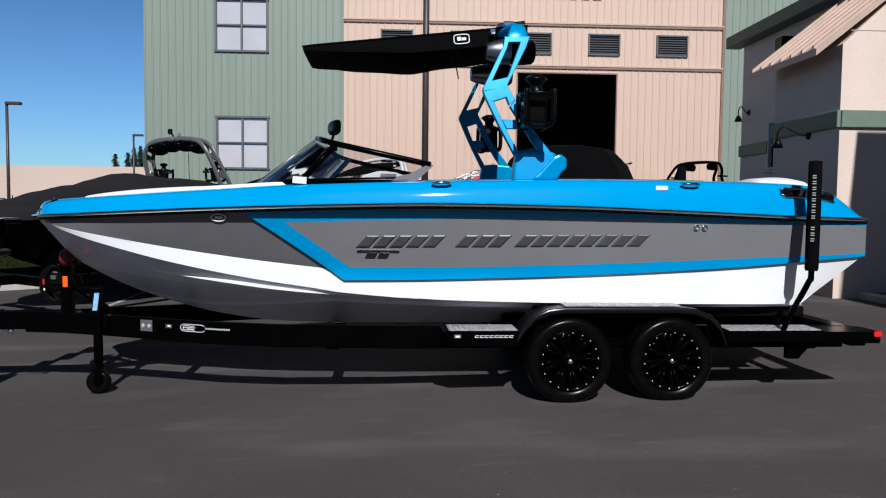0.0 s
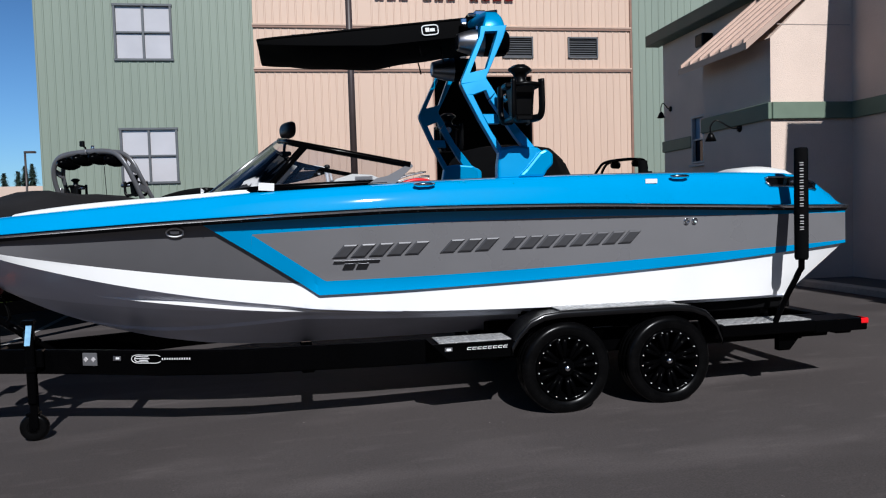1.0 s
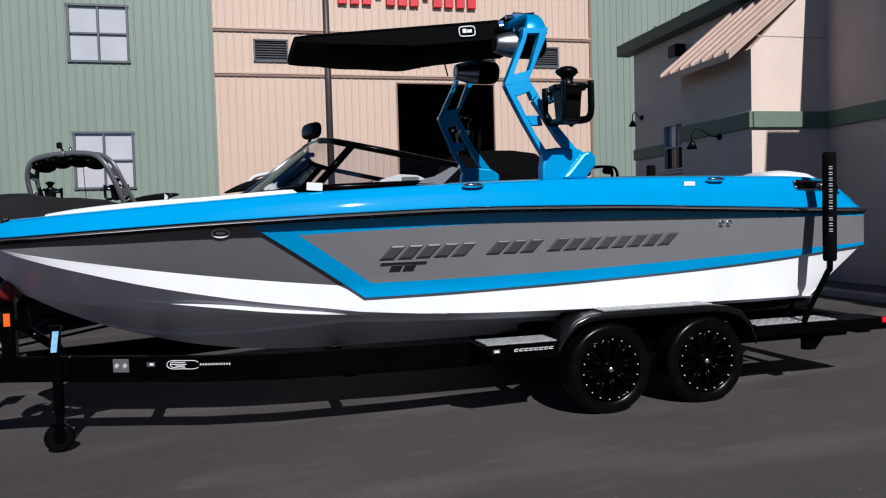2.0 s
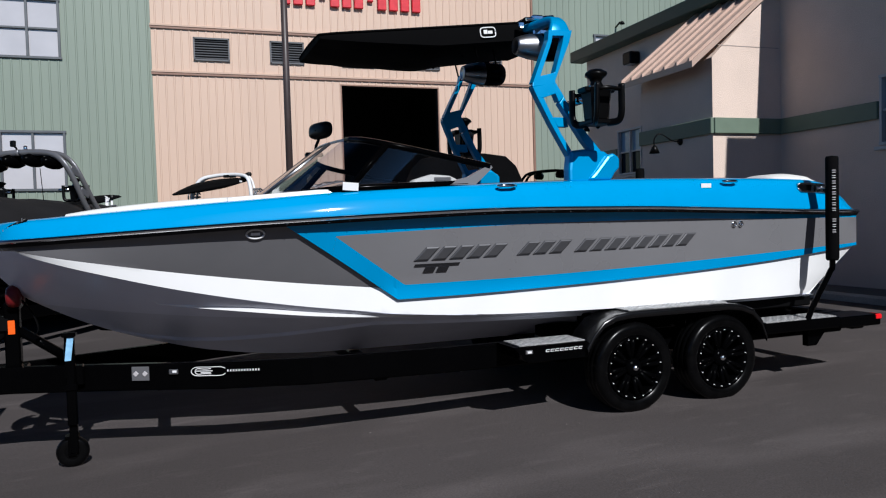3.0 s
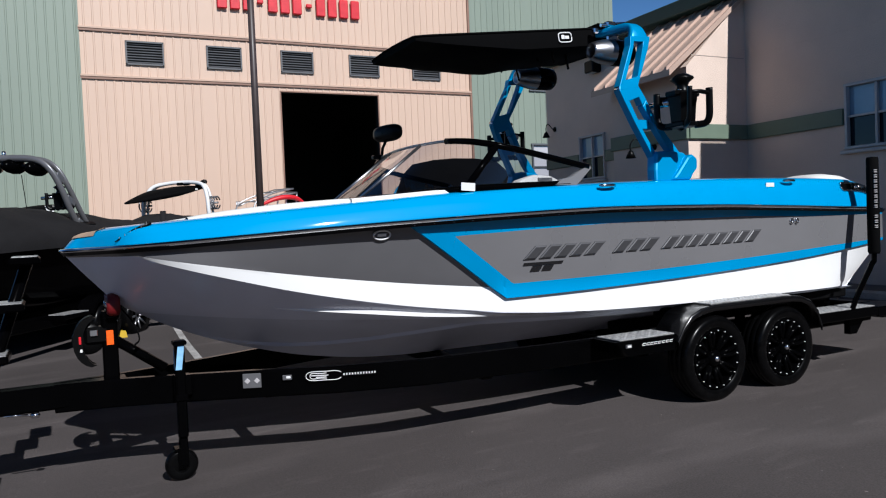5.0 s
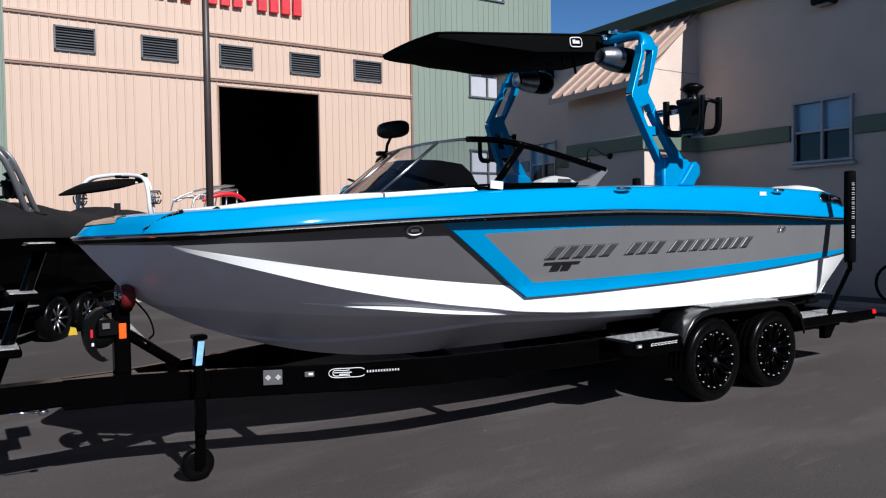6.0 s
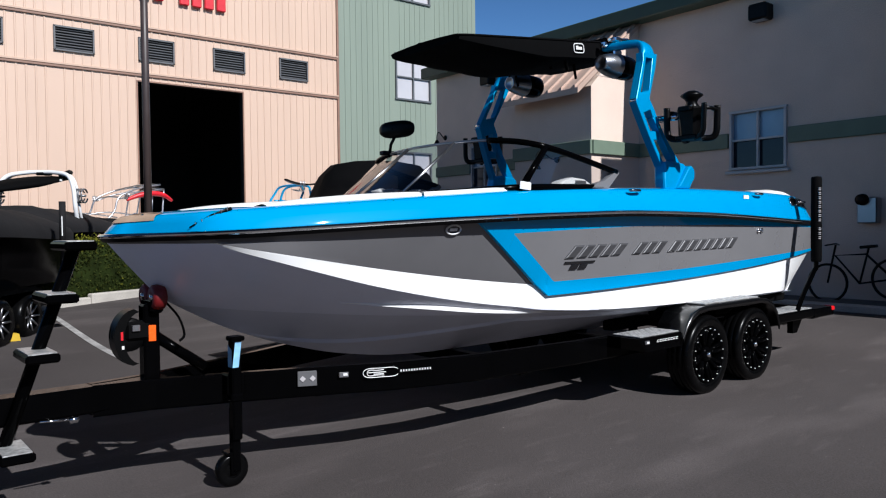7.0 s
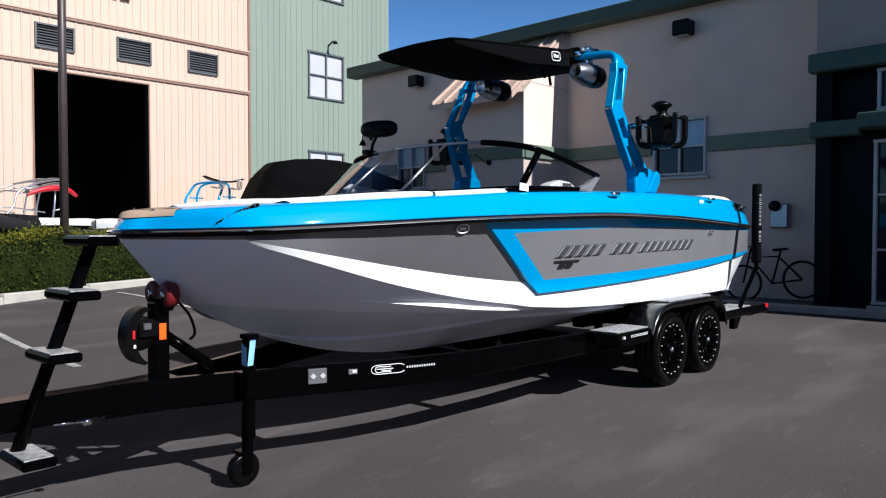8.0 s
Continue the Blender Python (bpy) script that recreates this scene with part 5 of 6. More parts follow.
def wheel(x, s):
    c = (x, s * 1.15, 0.345)
    o = 1 if s > 0 else -1
    ty = Mesh(TYRE)
    prof = [(0.245, -0.09), (0.262, -0.108), (0.30, -0.115), (0.325, -0.105), (0.336, -0.09), (0.343, -0.06), (0.339, -0.056), (0.339, -0.05), (0.344, -0.046), (0.345, -0.008), (0.34, -0.004), (0.34, 0.004), (0.345, 0.008), (0.344, 0.046), (0.339, 0.05), (0.339, 0.056), (0.343, 0.06), (0.336, 0.09), (0.325, 0.105), (0.30, 0.115), (0.262, 0.108), (0.245, 0.09)]
    ty.lathe([(r * 1.04 if r > 0.27 else r, a * o) for r, a in prof], c, "y", 56)
    w = part("wheel", ty, trailer, "black low-profile tyre on a black alloy wheel")
    rm = Mesh(BLACK_PAINT)
    rm.lathe([(r, a * o) for r, a in ((0.247, -0.09), (0.247, 0.095), (0.252, 0.106), (0.238, 0.108), (0.226, 0.098), (0.215, 0.08), (0.205, 0.03), (0.2, -0.02), (0.001, -0.02))], c, "y", 48)
    for k in range(8):
        a = 2 * math.pi * k / 8 + 0.2
        for d in (-0.13, 0.13):
            p0 = Vector((math.cos(a) * 0.05, 0.055 * o, math.sin(a) * 0.05))
            p1 = Vector((math.cos(a + d) * 0.15, 0.075 * o, math.sin(a + d) * 0.15))
            p2 = Vector((math.cos(a + d) * 0.228, 0.09 * o, math.sin(a + d) * 0.228))
            rm.tube([p0 + Vector(c), p1 + Vector(c), p2 + Vector(c)], [0.024, 0.02, 0.022], 6)
    part("rim", rm, w, "gloss black eight-spoke rim")
    part("hub_cap", Mesh(BLACK_PAINT, POLISHED).lathe([(0.075, 0.03 * o), (0.07, 0.085 * o), (0.045, 0.1 * o), (0.001, 0.1 * o)], c, "y", 20).lathe([(0.026, 0.1 * o), (0.024, 0.11 * o), (0.016, 0.119 * o), (0.001, 0.122 * o)], c, "y", 14, 1), w)
    spots = [(0.232, 2 * math.pi * k / 18 + 0.1, 0.102) for k in range(18)]
    for r_, a, d in spots:
        bolt = new("rim_bolt", BOLT)
        bolt.parent = w
        bolt.matrix_local = Matrix.Translation((c[0] + math.cos(a) * r_, c[1] + d * o, c[2] + math.sin(a) * r_)) @ Matrix.Rotation(0 if o > 0 else math.pi, 4, "Z")
    return w


for s in (-1, 1):
    for x in (1.042, 1.892):
        wheel(x, s)
    for x in (1.042, 1.892):
        part("axle_hub", Mesh(BLACK_PAINT).tube([(x, s * 0.9, 0.345), (x, s * 1.1, 0.345)], 0.06, 10), trailer)
    # fender: side skirt arch and flat tread plate on top
    out, inn = s * 1.27, s * 0.99
    prof = [(0.6, 0.54), (0.66, 0.64), (0.75, 0.73), (0.86, 0.775), (1.0, 0.79), (1.95, 0.79), (2.08, 0.775), (2.2, 0.73), (2.29, 0.64), (2.34, 0.5)]
    fd = Mesh(FENDER)
    fd.grid([[(x, out, z) for x, z in prof], [(x, inn, z) for x, z in prof], [(x, inn, z - 0.02) for x, z in prof], [(x, out, z - 0.02) for x, z in prof]], smooth=True, close=False)
    fd.grid([[(x, out, z) for x, z in prof], [(x, out + s * 0.012, z - 0.01) for x, z in prof], [(x, out + s * 0.008, z - 0.05) for x, z in prof], [(x, out - s * 0.006, z - 0.05) for x, z in prof]])
    f = part("fender", fd, trailer, "black steel double fender")
    part("tread_plate", tread((1.47, s * 1.13, 0.797), (0.96, 0.24, 0.012)), f, "bright diamond tread plate")
    # steps before and behind the fender
    st = Mesh(BLACK_PAINT)
    st.prism([(0.0, 0.59), (0.62, 0.59), (0.62, 0.47), (0.12, 0.47)], lambda a, b, w, s=s: (a, s * 1.09 + w, b), 0.3)
    sf = part("front_step", st, trailer, "black step with a diamond-plate top")
    part("tread_plate", tread((0.33, s * 1.09, 0.596), (0.56, 0.27, 0.01)), sf, "bright diamond tread plate")
    part("step_lamp", Mesh(STEEL, STICKER).box((0.12, s * 1.245, 0.55), (0.06, 0.012, 0.03), 0.004).box((0.12, s * 1.252, 0.55), (0.035, 0.006, 0.016), 0.0, 1), sf)
    nm = Mesh(STICKER)
    for k in range(8):
        x = 0.26 + k * 0.04
        for q in (0.0, 0.015):
            nm.add([(x + (q + d) * 0.3, s * 1.2415, 0.538 + q + d) for d in (0, 0.005)] + [(x + 0.03 + (q + d) * 0.3, s * 1.2415, 0.538 + q + d) for d in (0, 0.005)], [(0, 2, 3, 1)])
        nm.add([(x + d * 0.3, s * 1.2415, 0.543 + d) for d in (0, 0.01)] + [(x + 0.007 + d * 0.3, s * 1.2415, 0.543 + d) for d in (0, 0.01)], [(0, 2, 3, 1)])
    part("step_mark", nm, sf, "white name on the step, drawn as bars")
    rs = Mesh(BLACK_PAINT)
    rs.box((2.78, s * 1.1, 0.54), (0.86, 0.3, 0.09), 0.01).box((3.45, s * 1.1, 0.53), (0.5, 0.3, 0.1), 0.01)
    rsp = part("rear_step", rs, trailer, "black rear step with a diamond-plate top")
    part("tread_plate", tread((2.78, s * 1.1, 0.591), (0.8, 0.26, 0.01)), rsp, "bright diamond tread plate")
    part("tail_lamp", Mesh(RED_LENS).box((3.67, s * 1.2, 0.555), (0.08, 0.11, 0.05), 0.01), trailer, "red tail lamp")
    part("splash_bracket", Mesh(BLACK_PAINT).prism([(2.95, 0.5), (3.2, 0.5), (3.05, 0.33), (2.95, 0.33)], lambda a, b, w, s=s: (a, s * 1.1 + w, b), 0.06), trailer)
    # guide pole with a padded sleeve
    gp = part("guide_pole", Mesh(BLACK_PAINT).tube(smooth_pts([(2.84, s * 1.22, 0.56), (2.9, s * 1.26, 0.75), (2.99, s * 1.33, 1.0), (3.0, s * 1.35, 1.12), (3.0, s * 1.35, 1.96 + (0.1 if s > 0 else 0))], 5), 0.024, 10), trailer, "black bent guide pole")
    slv = Mesh(CANVAS)
    slv.lathe([(0.001, 1.995), (0.045, 1.99), (0.052, 1.975), (0.054, 1.5), (0.053, 1.12), (0.045, 1.1), (0.02, 1.1)], (3.0, s * 1.35, 0.1 if s > 0 else 0), "z", 16)
    part("sleeve", slv, gp, "black padded sleeve")
    wr = Mesh(PANE_PALE)
    for k in range(12):
        if k == 8:
            continue
        for dz_ in (-0.009, 0.009):
            wr.box((2.97, s * 1.35 - 0.045, 1.86 - k * 0.046 + dz_), (0.028, 0.012, 0.007), 0.0, rot=Matrix.Rotation(radians(-28), 3, "Z"))
    part("sleeve_mark", wr, gp, "white lettering down the sleeve, drawn as bars")
part("rear_beam", Mesh(BLACK_PAINT).box((3.6, 0, 0.5), (0.16, 2.2, 0.14), 0.015), trailer)
# marks on the rail by the tongue
ang = math.atan2(-(0.7 - 0.48), 0.5)
RZ = Matrix.Rotation(ang, 3, "Z")


def rail_pt(x, z, off=0.0):
    y = -curve(RAILS)(x) - off
    return Vector((x, y, z))


part("reflector_plate", Mesh(TOWER_GREY, PANE_PALE).box(rail_pt(-2.549, 0.517, 0.004), (0.125, 0.012, 0.1), 0.006, 0, RZ).box(rail_pt(-2.58, 0.517, 0.012), (0.03, 0.008, 0.03), 0.003, 1, RZ @ Matrix.Rotation(0.78, 3, "Y")).box(rail_pt(-2.52, 0.517, 0.012), (0.03, 0.008, 0.03), 0.003, 1, RZ @ Matrix.Rotation(0.78, 3, "Y")), trailer, "pale grey square reflector plate")
part("side_marker", Mesh(STEEL, STICKER).box(rail_pt(-2.33, 0.527, 0.006), (0.065, 0.014, 0.035), 0.006, 0, RZ).box(rail_pt(-2.325, 0.529, 0.014), (0.03, 0.008, 0.016), 0.002, 1, RZ), trailer, "small chrome side marker")
dc = Mesh(STICKER)
for q0, q1, rz in ((20, 340, 0.036), (60, 300, 0.022)):
    arc = []
    for i in range(29):
        a = radians(q0 + (q1 - q0) * i / 28)
        p = rail_pt(-2.1 + (0.115 if rz > 0.03 else 0.07) * math.cos(a) - (0.0 if rz > 0.03 else 0.02), 0.527 + rz * math.sin(a) + 0.006 * math.sin(3 * a), 0.008)
        arc.append(p)
    dc.tube(arc, 0.003, 5)
dc.box(rail_pt(-2.13, 0.531, 0.012), (0.12, 0.006, 0.005), 0, 0, RZ)
dc.box(rail_pt(-2.12, 0.519, 0.012), (0.07, 0.006, 0.005), 0, 0, RZ)
part("dealer_mark", dc, trailer, "white outlined dealer mark")
ph = Mesh(STICKER)
for k in range(12):
    ph.box(rail_pt(-1.975 + 0.0185 * k, 0.53, 0.014), (0.009, 0.004, 0.014), 0, 0, Matrix.Rotation(math.atan2(-0.16, 0.6), 3, "Z"))
part("dealer_bars", ph, trailer, "small white bars on the rail")
# swivel jack
JX, JY = -3.0, -0.36
jk = part("jack", Mesh(BLACK_PAINT).box((JX, JY, 0.5), (0.064, 0.064, 0.64), 0.01).box((JX, JY, 0.45), (0.084, 0.084, 0.05), 0.01).box((JX, JY + 0.02, 0.18), (0.055, 0.055, 0.4), 0.006).box((JX, JY - 0.01, 0.82), (0.09, 0.09, 0.03), 0.01).box((JX + 0.02, JY + 0.07, 0.52), (0.12, 0.1, 0.14), 0.01), trailer, "black tongue jack with a small wheel")
sk = Mesh(PALEBLUE)
sk.add([(JX - 0.032, JY - 0.0345, 0.64), (JX + 0.008, JY - 0.0345, 0.64), (JX + 0.03, JY - 0.0345, 0.8), (JX - 0.012, JY - 0.0345, 0.8)], [(0, 1, 2, 3)])
sk.add([(JX - 0.0345, JY - 0.032, 0.64), (JX - 0.0345, JY + 0.026, 0.64), (JX - 0.0345, JY + 0.026, 0.78), (JX - 0.0345, JY - 0.032, 0.75)], [(0, 1, 2, 3)])
part("jack_sticker", sk, jk, "pale blue label")
jc = (-3.015, -0.315, -0.013)
part("jack_fork", Mesh(BLACK_PAINT).box((jc[0], jc[1] - 0.045, 0.03), (0.05, 0.01, 0.13), 0.004).box((jc[0], jc[1] + 0.045, 0.03), (0.05, 0.01, 0.13), 0.004).box((jc[0], jc[1], 0.095), (0.09, 0.1, 0.02), 0.005), jk)
part("jack_wheel", Mesh(TYRE, STEEL).lathe([(0.05, -0.03), (0.085, -0.036), (0.1, -0.028), (0.108, -0.01), (0.108, 0.01), (0.1, 0.028), (0.085, 0.036), (0.05, 0.03)], jc, "y", 28).lathe([(0.052, -0.025), (0.03, -0.03), (0.012, -0.04), (0.001, -0.04)], jc, "y", 16, 0).lathe([(0.014, -0.04), (0.01, -0.05), (0.001, -0.05)], jc, "y", 8, 1), jk, "small black jack wheel")
# winch post with bow rollers
wp = part("winch_post", Mesh(BLACK_PAINT).box((-3.4, 0, 0.8), (0.1, 0.1, 0.48), 0.012).tube([(-3.36, 0, 0.83), (-3.05, 0, 0.6)], 0.035, 8).box((-3.38, 0, 1.03), (0.08, 0.2, 0.09), 0.015), trailer, "black winch post")
for s in (-1, 1):
    part("bow_roller", Mesh(REDR, CHROME).lathe([(0.02, -0.04), (0.06, -0.045), (0.076, -0.03), (0.08, 0.0), (0.076, 0.03), (0.06, 0.04), (0.001, 0.04)], (-3.37, s * 0.08, 1.085), "x", 24).lathe([(0.02, -0.038), (0.018, -0.052), (0.001, -0.053)], (-3.37, s * 0.08, 1.085), "x", 8, 1), wp, "dark red bow roller")
part("winch", Mesh(BLACK_PLASTIC, STEEL).lathe([(0.02, -0.035), (0.1, -0.033), (0.105, -0.026), (0.05, -0.024), (0.05, 0.024), (0.105, 0.026), (0.1, 0.033), (0.02, 0.035)], (-3.53, 0.0, 0.86), "y", 22).box((-3.48, 0, 0.88), (0.16, 0.11, 0.12), 0.02).box((-3.5, -0.06, 0.9), (0.05, 0.02, 0.04), 0.004, 1), wp, "black strap winch with a crank")
cr_ = Mesh(BLACK_PLASTIC)
outer = [(-3.5 + 0.13 * math.cos(a), 0.845 + 0.175 * math.sin(a)) for a in [radians(95 + 15 * i) for i in range(12)]]
inner_ = [(-3.47 + 0.1 * math.cos(a), 0.84 + 0.16 * math.sin(a)) for a in [radians(95 + 15 * i) for i in range(12)]]
for w in (-0.06, 0.04):
    cr_.prism(outer + inner_[::-1], lambda a, b, q, w=w: (a, w + q, b), 0.012)
cr_.grid([[(x, -0.06, z) for x, z in outer], [(x, 0.04, z) for x, z in outer]])
wg = part("winch_guard", cr_, wp, "black crescent winch guard")
part("guard_label", Mesh(RED, STICKER).box((-3.585, -0.067, 0.86), (0.014, 0.006, 0.05), 0, 0).box((-3.58, -0.067, 0.79), (0.014, 0.006, 0.02), 0, 1), wg, "red and white warning labels")
part("amber_marker", Mesh(AMBER).box((-3.4, -0.053, 0.86), (0.045, 0.01, 0.1), 0.004), wp, "amber reflector")
part("winch_strap", Mesh(CANVAS).tube(smooth_pts([(-3.32, -0.07, 1.05), (-3.25, -0.1, 0.95), (-3.22, -0.11, 0.84), (-3.25, -0.1, 0.8)], 4), 0.014, 6, flat=(1.6, 0.4)), wp)
# boarding ladder on the tongue
ld = part("ladder_pole", Mesh(BLACK_PAINT).tube([(-4.24, -0.1, 0.28), (-3.86, -0.17, 1.41)], 0.036, 8), trailer, "black boarding ladder pole")
for x, z in ((-3.87, 1.415), (-3.97, 1.13), (-4.07, 0.815), (-4.2, 0.3)):
    part("tread", Mesh(BLACK_PAINT, PLATE).box((x, -0.18, z), (0.17, 0.34, 0.05), 0.012).box((x, -0.18, z + 0.028), (0.14, 0.3, 0.006), 0, 1), ld, "black step tread with grip top")
part("safety_latch", Mesh(CHROME).tube([(-4.05, -0.11, 0.43), (-3.9, -0.1, 0.415)], 0.008, 6).lathe([(0.001, 0.03), (0.02, 0.02), (0.02, -0.02), (0.001, -0.03)], (-3.87, -0.1, 0.41), "x", 10), trailer, "chrome pin on a cable")

# ---- neighbouring boats, lamp posts, hedge, distance ----
def arch_tower(parent, mat_, h=1.25, w=1.0, x0=0.5, lean=0.35, r=0.035, double=0.16):
    """A bent tube tower, two tubes a side, that spans the boat."""
    for dx in (0, double):
        pts = [(x0 + dx * 2.0, -w, 1.75), (x0 + dx * 1.6 - lean * 0.6, -w * 0.98, 1.75 + h * 0.45), (x0 + dx - lean * 0.3, -w * 0.9, 1.75 + h * 0.82), (x0 + dx - lean * 0.2, -w * 0.66, 1.75 + h), (x0 + dx - lean * 0.2, 0, 1.75 + h * 1.04)]
        full = pts + [(x, -y, z) for x, y, z in reversed(pts[:-1])]
        part("tower_tube", Mesh(mat_).tube(smooth_pts(full, 6), r, 8), parent, "bent tube tower")
    br = Mesh(mat_)
    for s in (-1, 1):
        for k in (0.3, 0.6):
            z = 1.75 + h * k
            br.tube([(x0 - lean * 0.5 * k, s * w * 0.97, z), (x0 - lean * 0.5 * k + double * 1.7, s * w * 0.97, z)], r * 0.7, 6)
    part("tower_brace", br, parent)


def folded_tower(parent, mat_, w=0.92):
    """A tube tower folded forward: long raked front legs, short rear legs, cross tubes."""
    h = 0.2
    for s in (-1, 1):
        part("front_leg", Mesh(mat_).tube(smooth_pts([(-1.5, s * w, 1.72), (-1.15, s * w, 2.1), (-0.95, s * w * 0.95, 2.38 + h), (-0.3, s * w * 0.9, 2.68 + h), (0.5, s * w * 0.85, 2.84 + h)], 4), 0.03, 8), parent)
        part("front_leg", Mesh(mat_).tube(smooth_pts([(-0.95, s * w * 0.95, 2.32 + h), (-0.25, s * w * 0.9, 2.56 + h), (0.6, s * w * 0.85, 2.68 + h)], 4), 0.026, 8), parent)
        part("rear_leg", Mesh(mat_).tube(smooth_pts([(0.05, s * w, 1.75), (0.12, s * w, 2.2), (0.2, s * w * 0.9, 2.62 + h)], 4), 0.028, 8), parent)
        part("rear_leg", Mesh(mat_).tube(smooth_pts([(0.5, s * w, 1.75), (0.5, s * w, 2.15), (0.62, s * w * 0.88, 2.7 + h)], 4), 0.028, 8), parent)
        part("brace", Mesh(mat_).tube([(0.05, s * w, 2.0), (0.5, s * w, 2.12)], 0.02, 6), parent)
        part("windshield_arc", Mesh(mat_).tube(smooth_pts([(-2.3, s * 0.6, 1.72), (-1.9, s * 0.8, 2.0), (-1.2, s * 0.9, 2.08), (-0.2, s * 0.95, 1.95)], 4), 0.022, 6), parent)
        rk = Mesh(mat_)
        for k in range(3):
            rk.tube(smooth_pts([(-0.9 + k * 0.05, s * (w + 0.05), 2.36 + h), (-0.92 + k * 0.05, s * (w + 0.25), 2.32 + h), (-0.9 + k * 0.05, s * (w + 0.3), 2.5 + h)], 3), 0.02, 6)
        part("board_rack", rk, parent, "silver tube board rack")
    for x, z in ((0.5, 2.84 + h), (0.62, 2.7 + h), (-0.3, 2.7 + h), (0.1, 2.8 + h), (-0.95, 2.38 + h)):
        part("cross_tube", Mesh(mat_).tube([(x, -w * 0.86, z), (x, 0, z + 0.05), (x, w * 0.86, z)], 0.024, 8), parent)


def tower_canopy(parent, z=2.54):
    """A black pointed canopy slung under a tower, with a white mark."""
    rows = []
    for i in range(13):
        t = i / 12
        x = -1.05 + 1.55 * t
        hw = 0.72 * min(1.0, 0.12 + 1.3 * t)
        th = 0.02 + 0.13 * math.sin(math.pi * min(t * 0.75 + 0.05, 1))
        zz = z + 0.42 * t
        rows.append([(x, y * hw + 0.85 * (1 - t), zz + k * th) for y, k in ((-1, 0), (-0.8, 0.6), (-0.3, 0.9), (0.3, 0.9), (0.8, 0.6), (1, 0), (0.6, -0.6), (-0.6, -0.6))])
    part("canopy", Mesh(CANVAS).grid(rows, close=True).add(rows[0], [tuple(range(8))]), parent, "black pointed canopy")
    part("canopy_mark", Mesh(STICKER).box((0.0, -0.66, z + 0.36), (0.12, 0.01, 0.05)), parent)


def round_rack(parent, s, z=2.3, x=0.2):
    rk = Mesh(TOWER_GREY)
    for k in range(3):
        rk.tube([(x + 0.2 * math.cos(a), s * (1.0 + 0.08 * k), z + 0.18 * math.sin(a)) for a in [2 * math.pi * i / 14 + 0.5 for i in range(13)]], 0.022, 6)
    rk.tube([(x, s * 0.88, z), (x, s * 1.2, z)], 0.03, 8)
    part("board_rack", rk, parent, "grey round board rack")


def covered_boat(name, label, m, hull_mat, cover_mat, tower, flat=False, high=False, hull_low=None):
    """A boat of the same make under a canvas cover; tower: None or a function that builds it."""
    b = thing(name, label, "boat", m, group="neighbouring boats")
    hm = Mesh(hull_mat, hull_low or WHITE)
    xs_ = [-3.65, -3.6, -3.45, -3.2, -2.8, -2.3, -1.7, -1, 0, 1, 2, 3, 3.68]
    rows = []
    for x in xs_:
        zs = [RAIL_Z(x) - 0.03 + (CHINE_Z(x) - RAIL_Z(x) + 0.03) * k / 5 for k in range(6)]
        rows.append([(aft(x, z), -side_y(x, z), z) for z in zs] + [(aft(x, 0.5), 0, min(KEEL_Z(x), CHINE_Z(x)))])
    hm.grid(rows).mirrored()
    hm.grid([[(3.66, y, 0.8), (3.66, y, 1.5)] for y in (-1.03, 0, 1.03)])
    part("hull", hm, b, weld=True)
    cv = Mesh(cover_mat)
    rows = []
    for i in range(41):
        x = -3.66 + 7.33 * i / 40
        y, z = RAIL_Y(x) + 0.02, RAIL_Z(x) - 0.06
        prof = [(-3.66, 0.05), (-1.5, 0.4), (-0.95, 0.62), (-0.75, 0.9), (-0.4, 0.94), (1.2, 0.9), (1.6, 0.66), (3.3, 0.3), (3.68, 0.1)] if high else [(-3.66, 0.05), (-2.6, 0.14), (-1.4, 0.38), (-0.9, 0.46), (0.2, 0.4), (2.2, 0.32), (3.3, 0.26), (3.68, 0.1)]
        rise = 0.04 if flat else curve(prof)(x)
        sag = 0.02 * math.sin(5 * x) + 0.012 * math.sin(13 * x + 1)
        rows.append([(x, -y * k, z + h * 0.12 + rise * c + sag * c) for k, h, c in ((1, 0, 0), (1.0, 1, 0), (0.9 if high else 0.95, 1.6, 0.22 if high else 0.12), (0.74 if high else 0.8, 1.6, 0.74 if high else 0.45), (0.6 if high else 0.5, 1.6, 0.93 if high else 0.85), (0.3, 1.6, 1.0), (0, 1.6, 1.02))])
    cv.grid(rows).mirrored()
    part("cover", cv, b, "fitted canvas cover" if not flat else "deck", weld=True)
    if tower:
        tower(b)
    return b


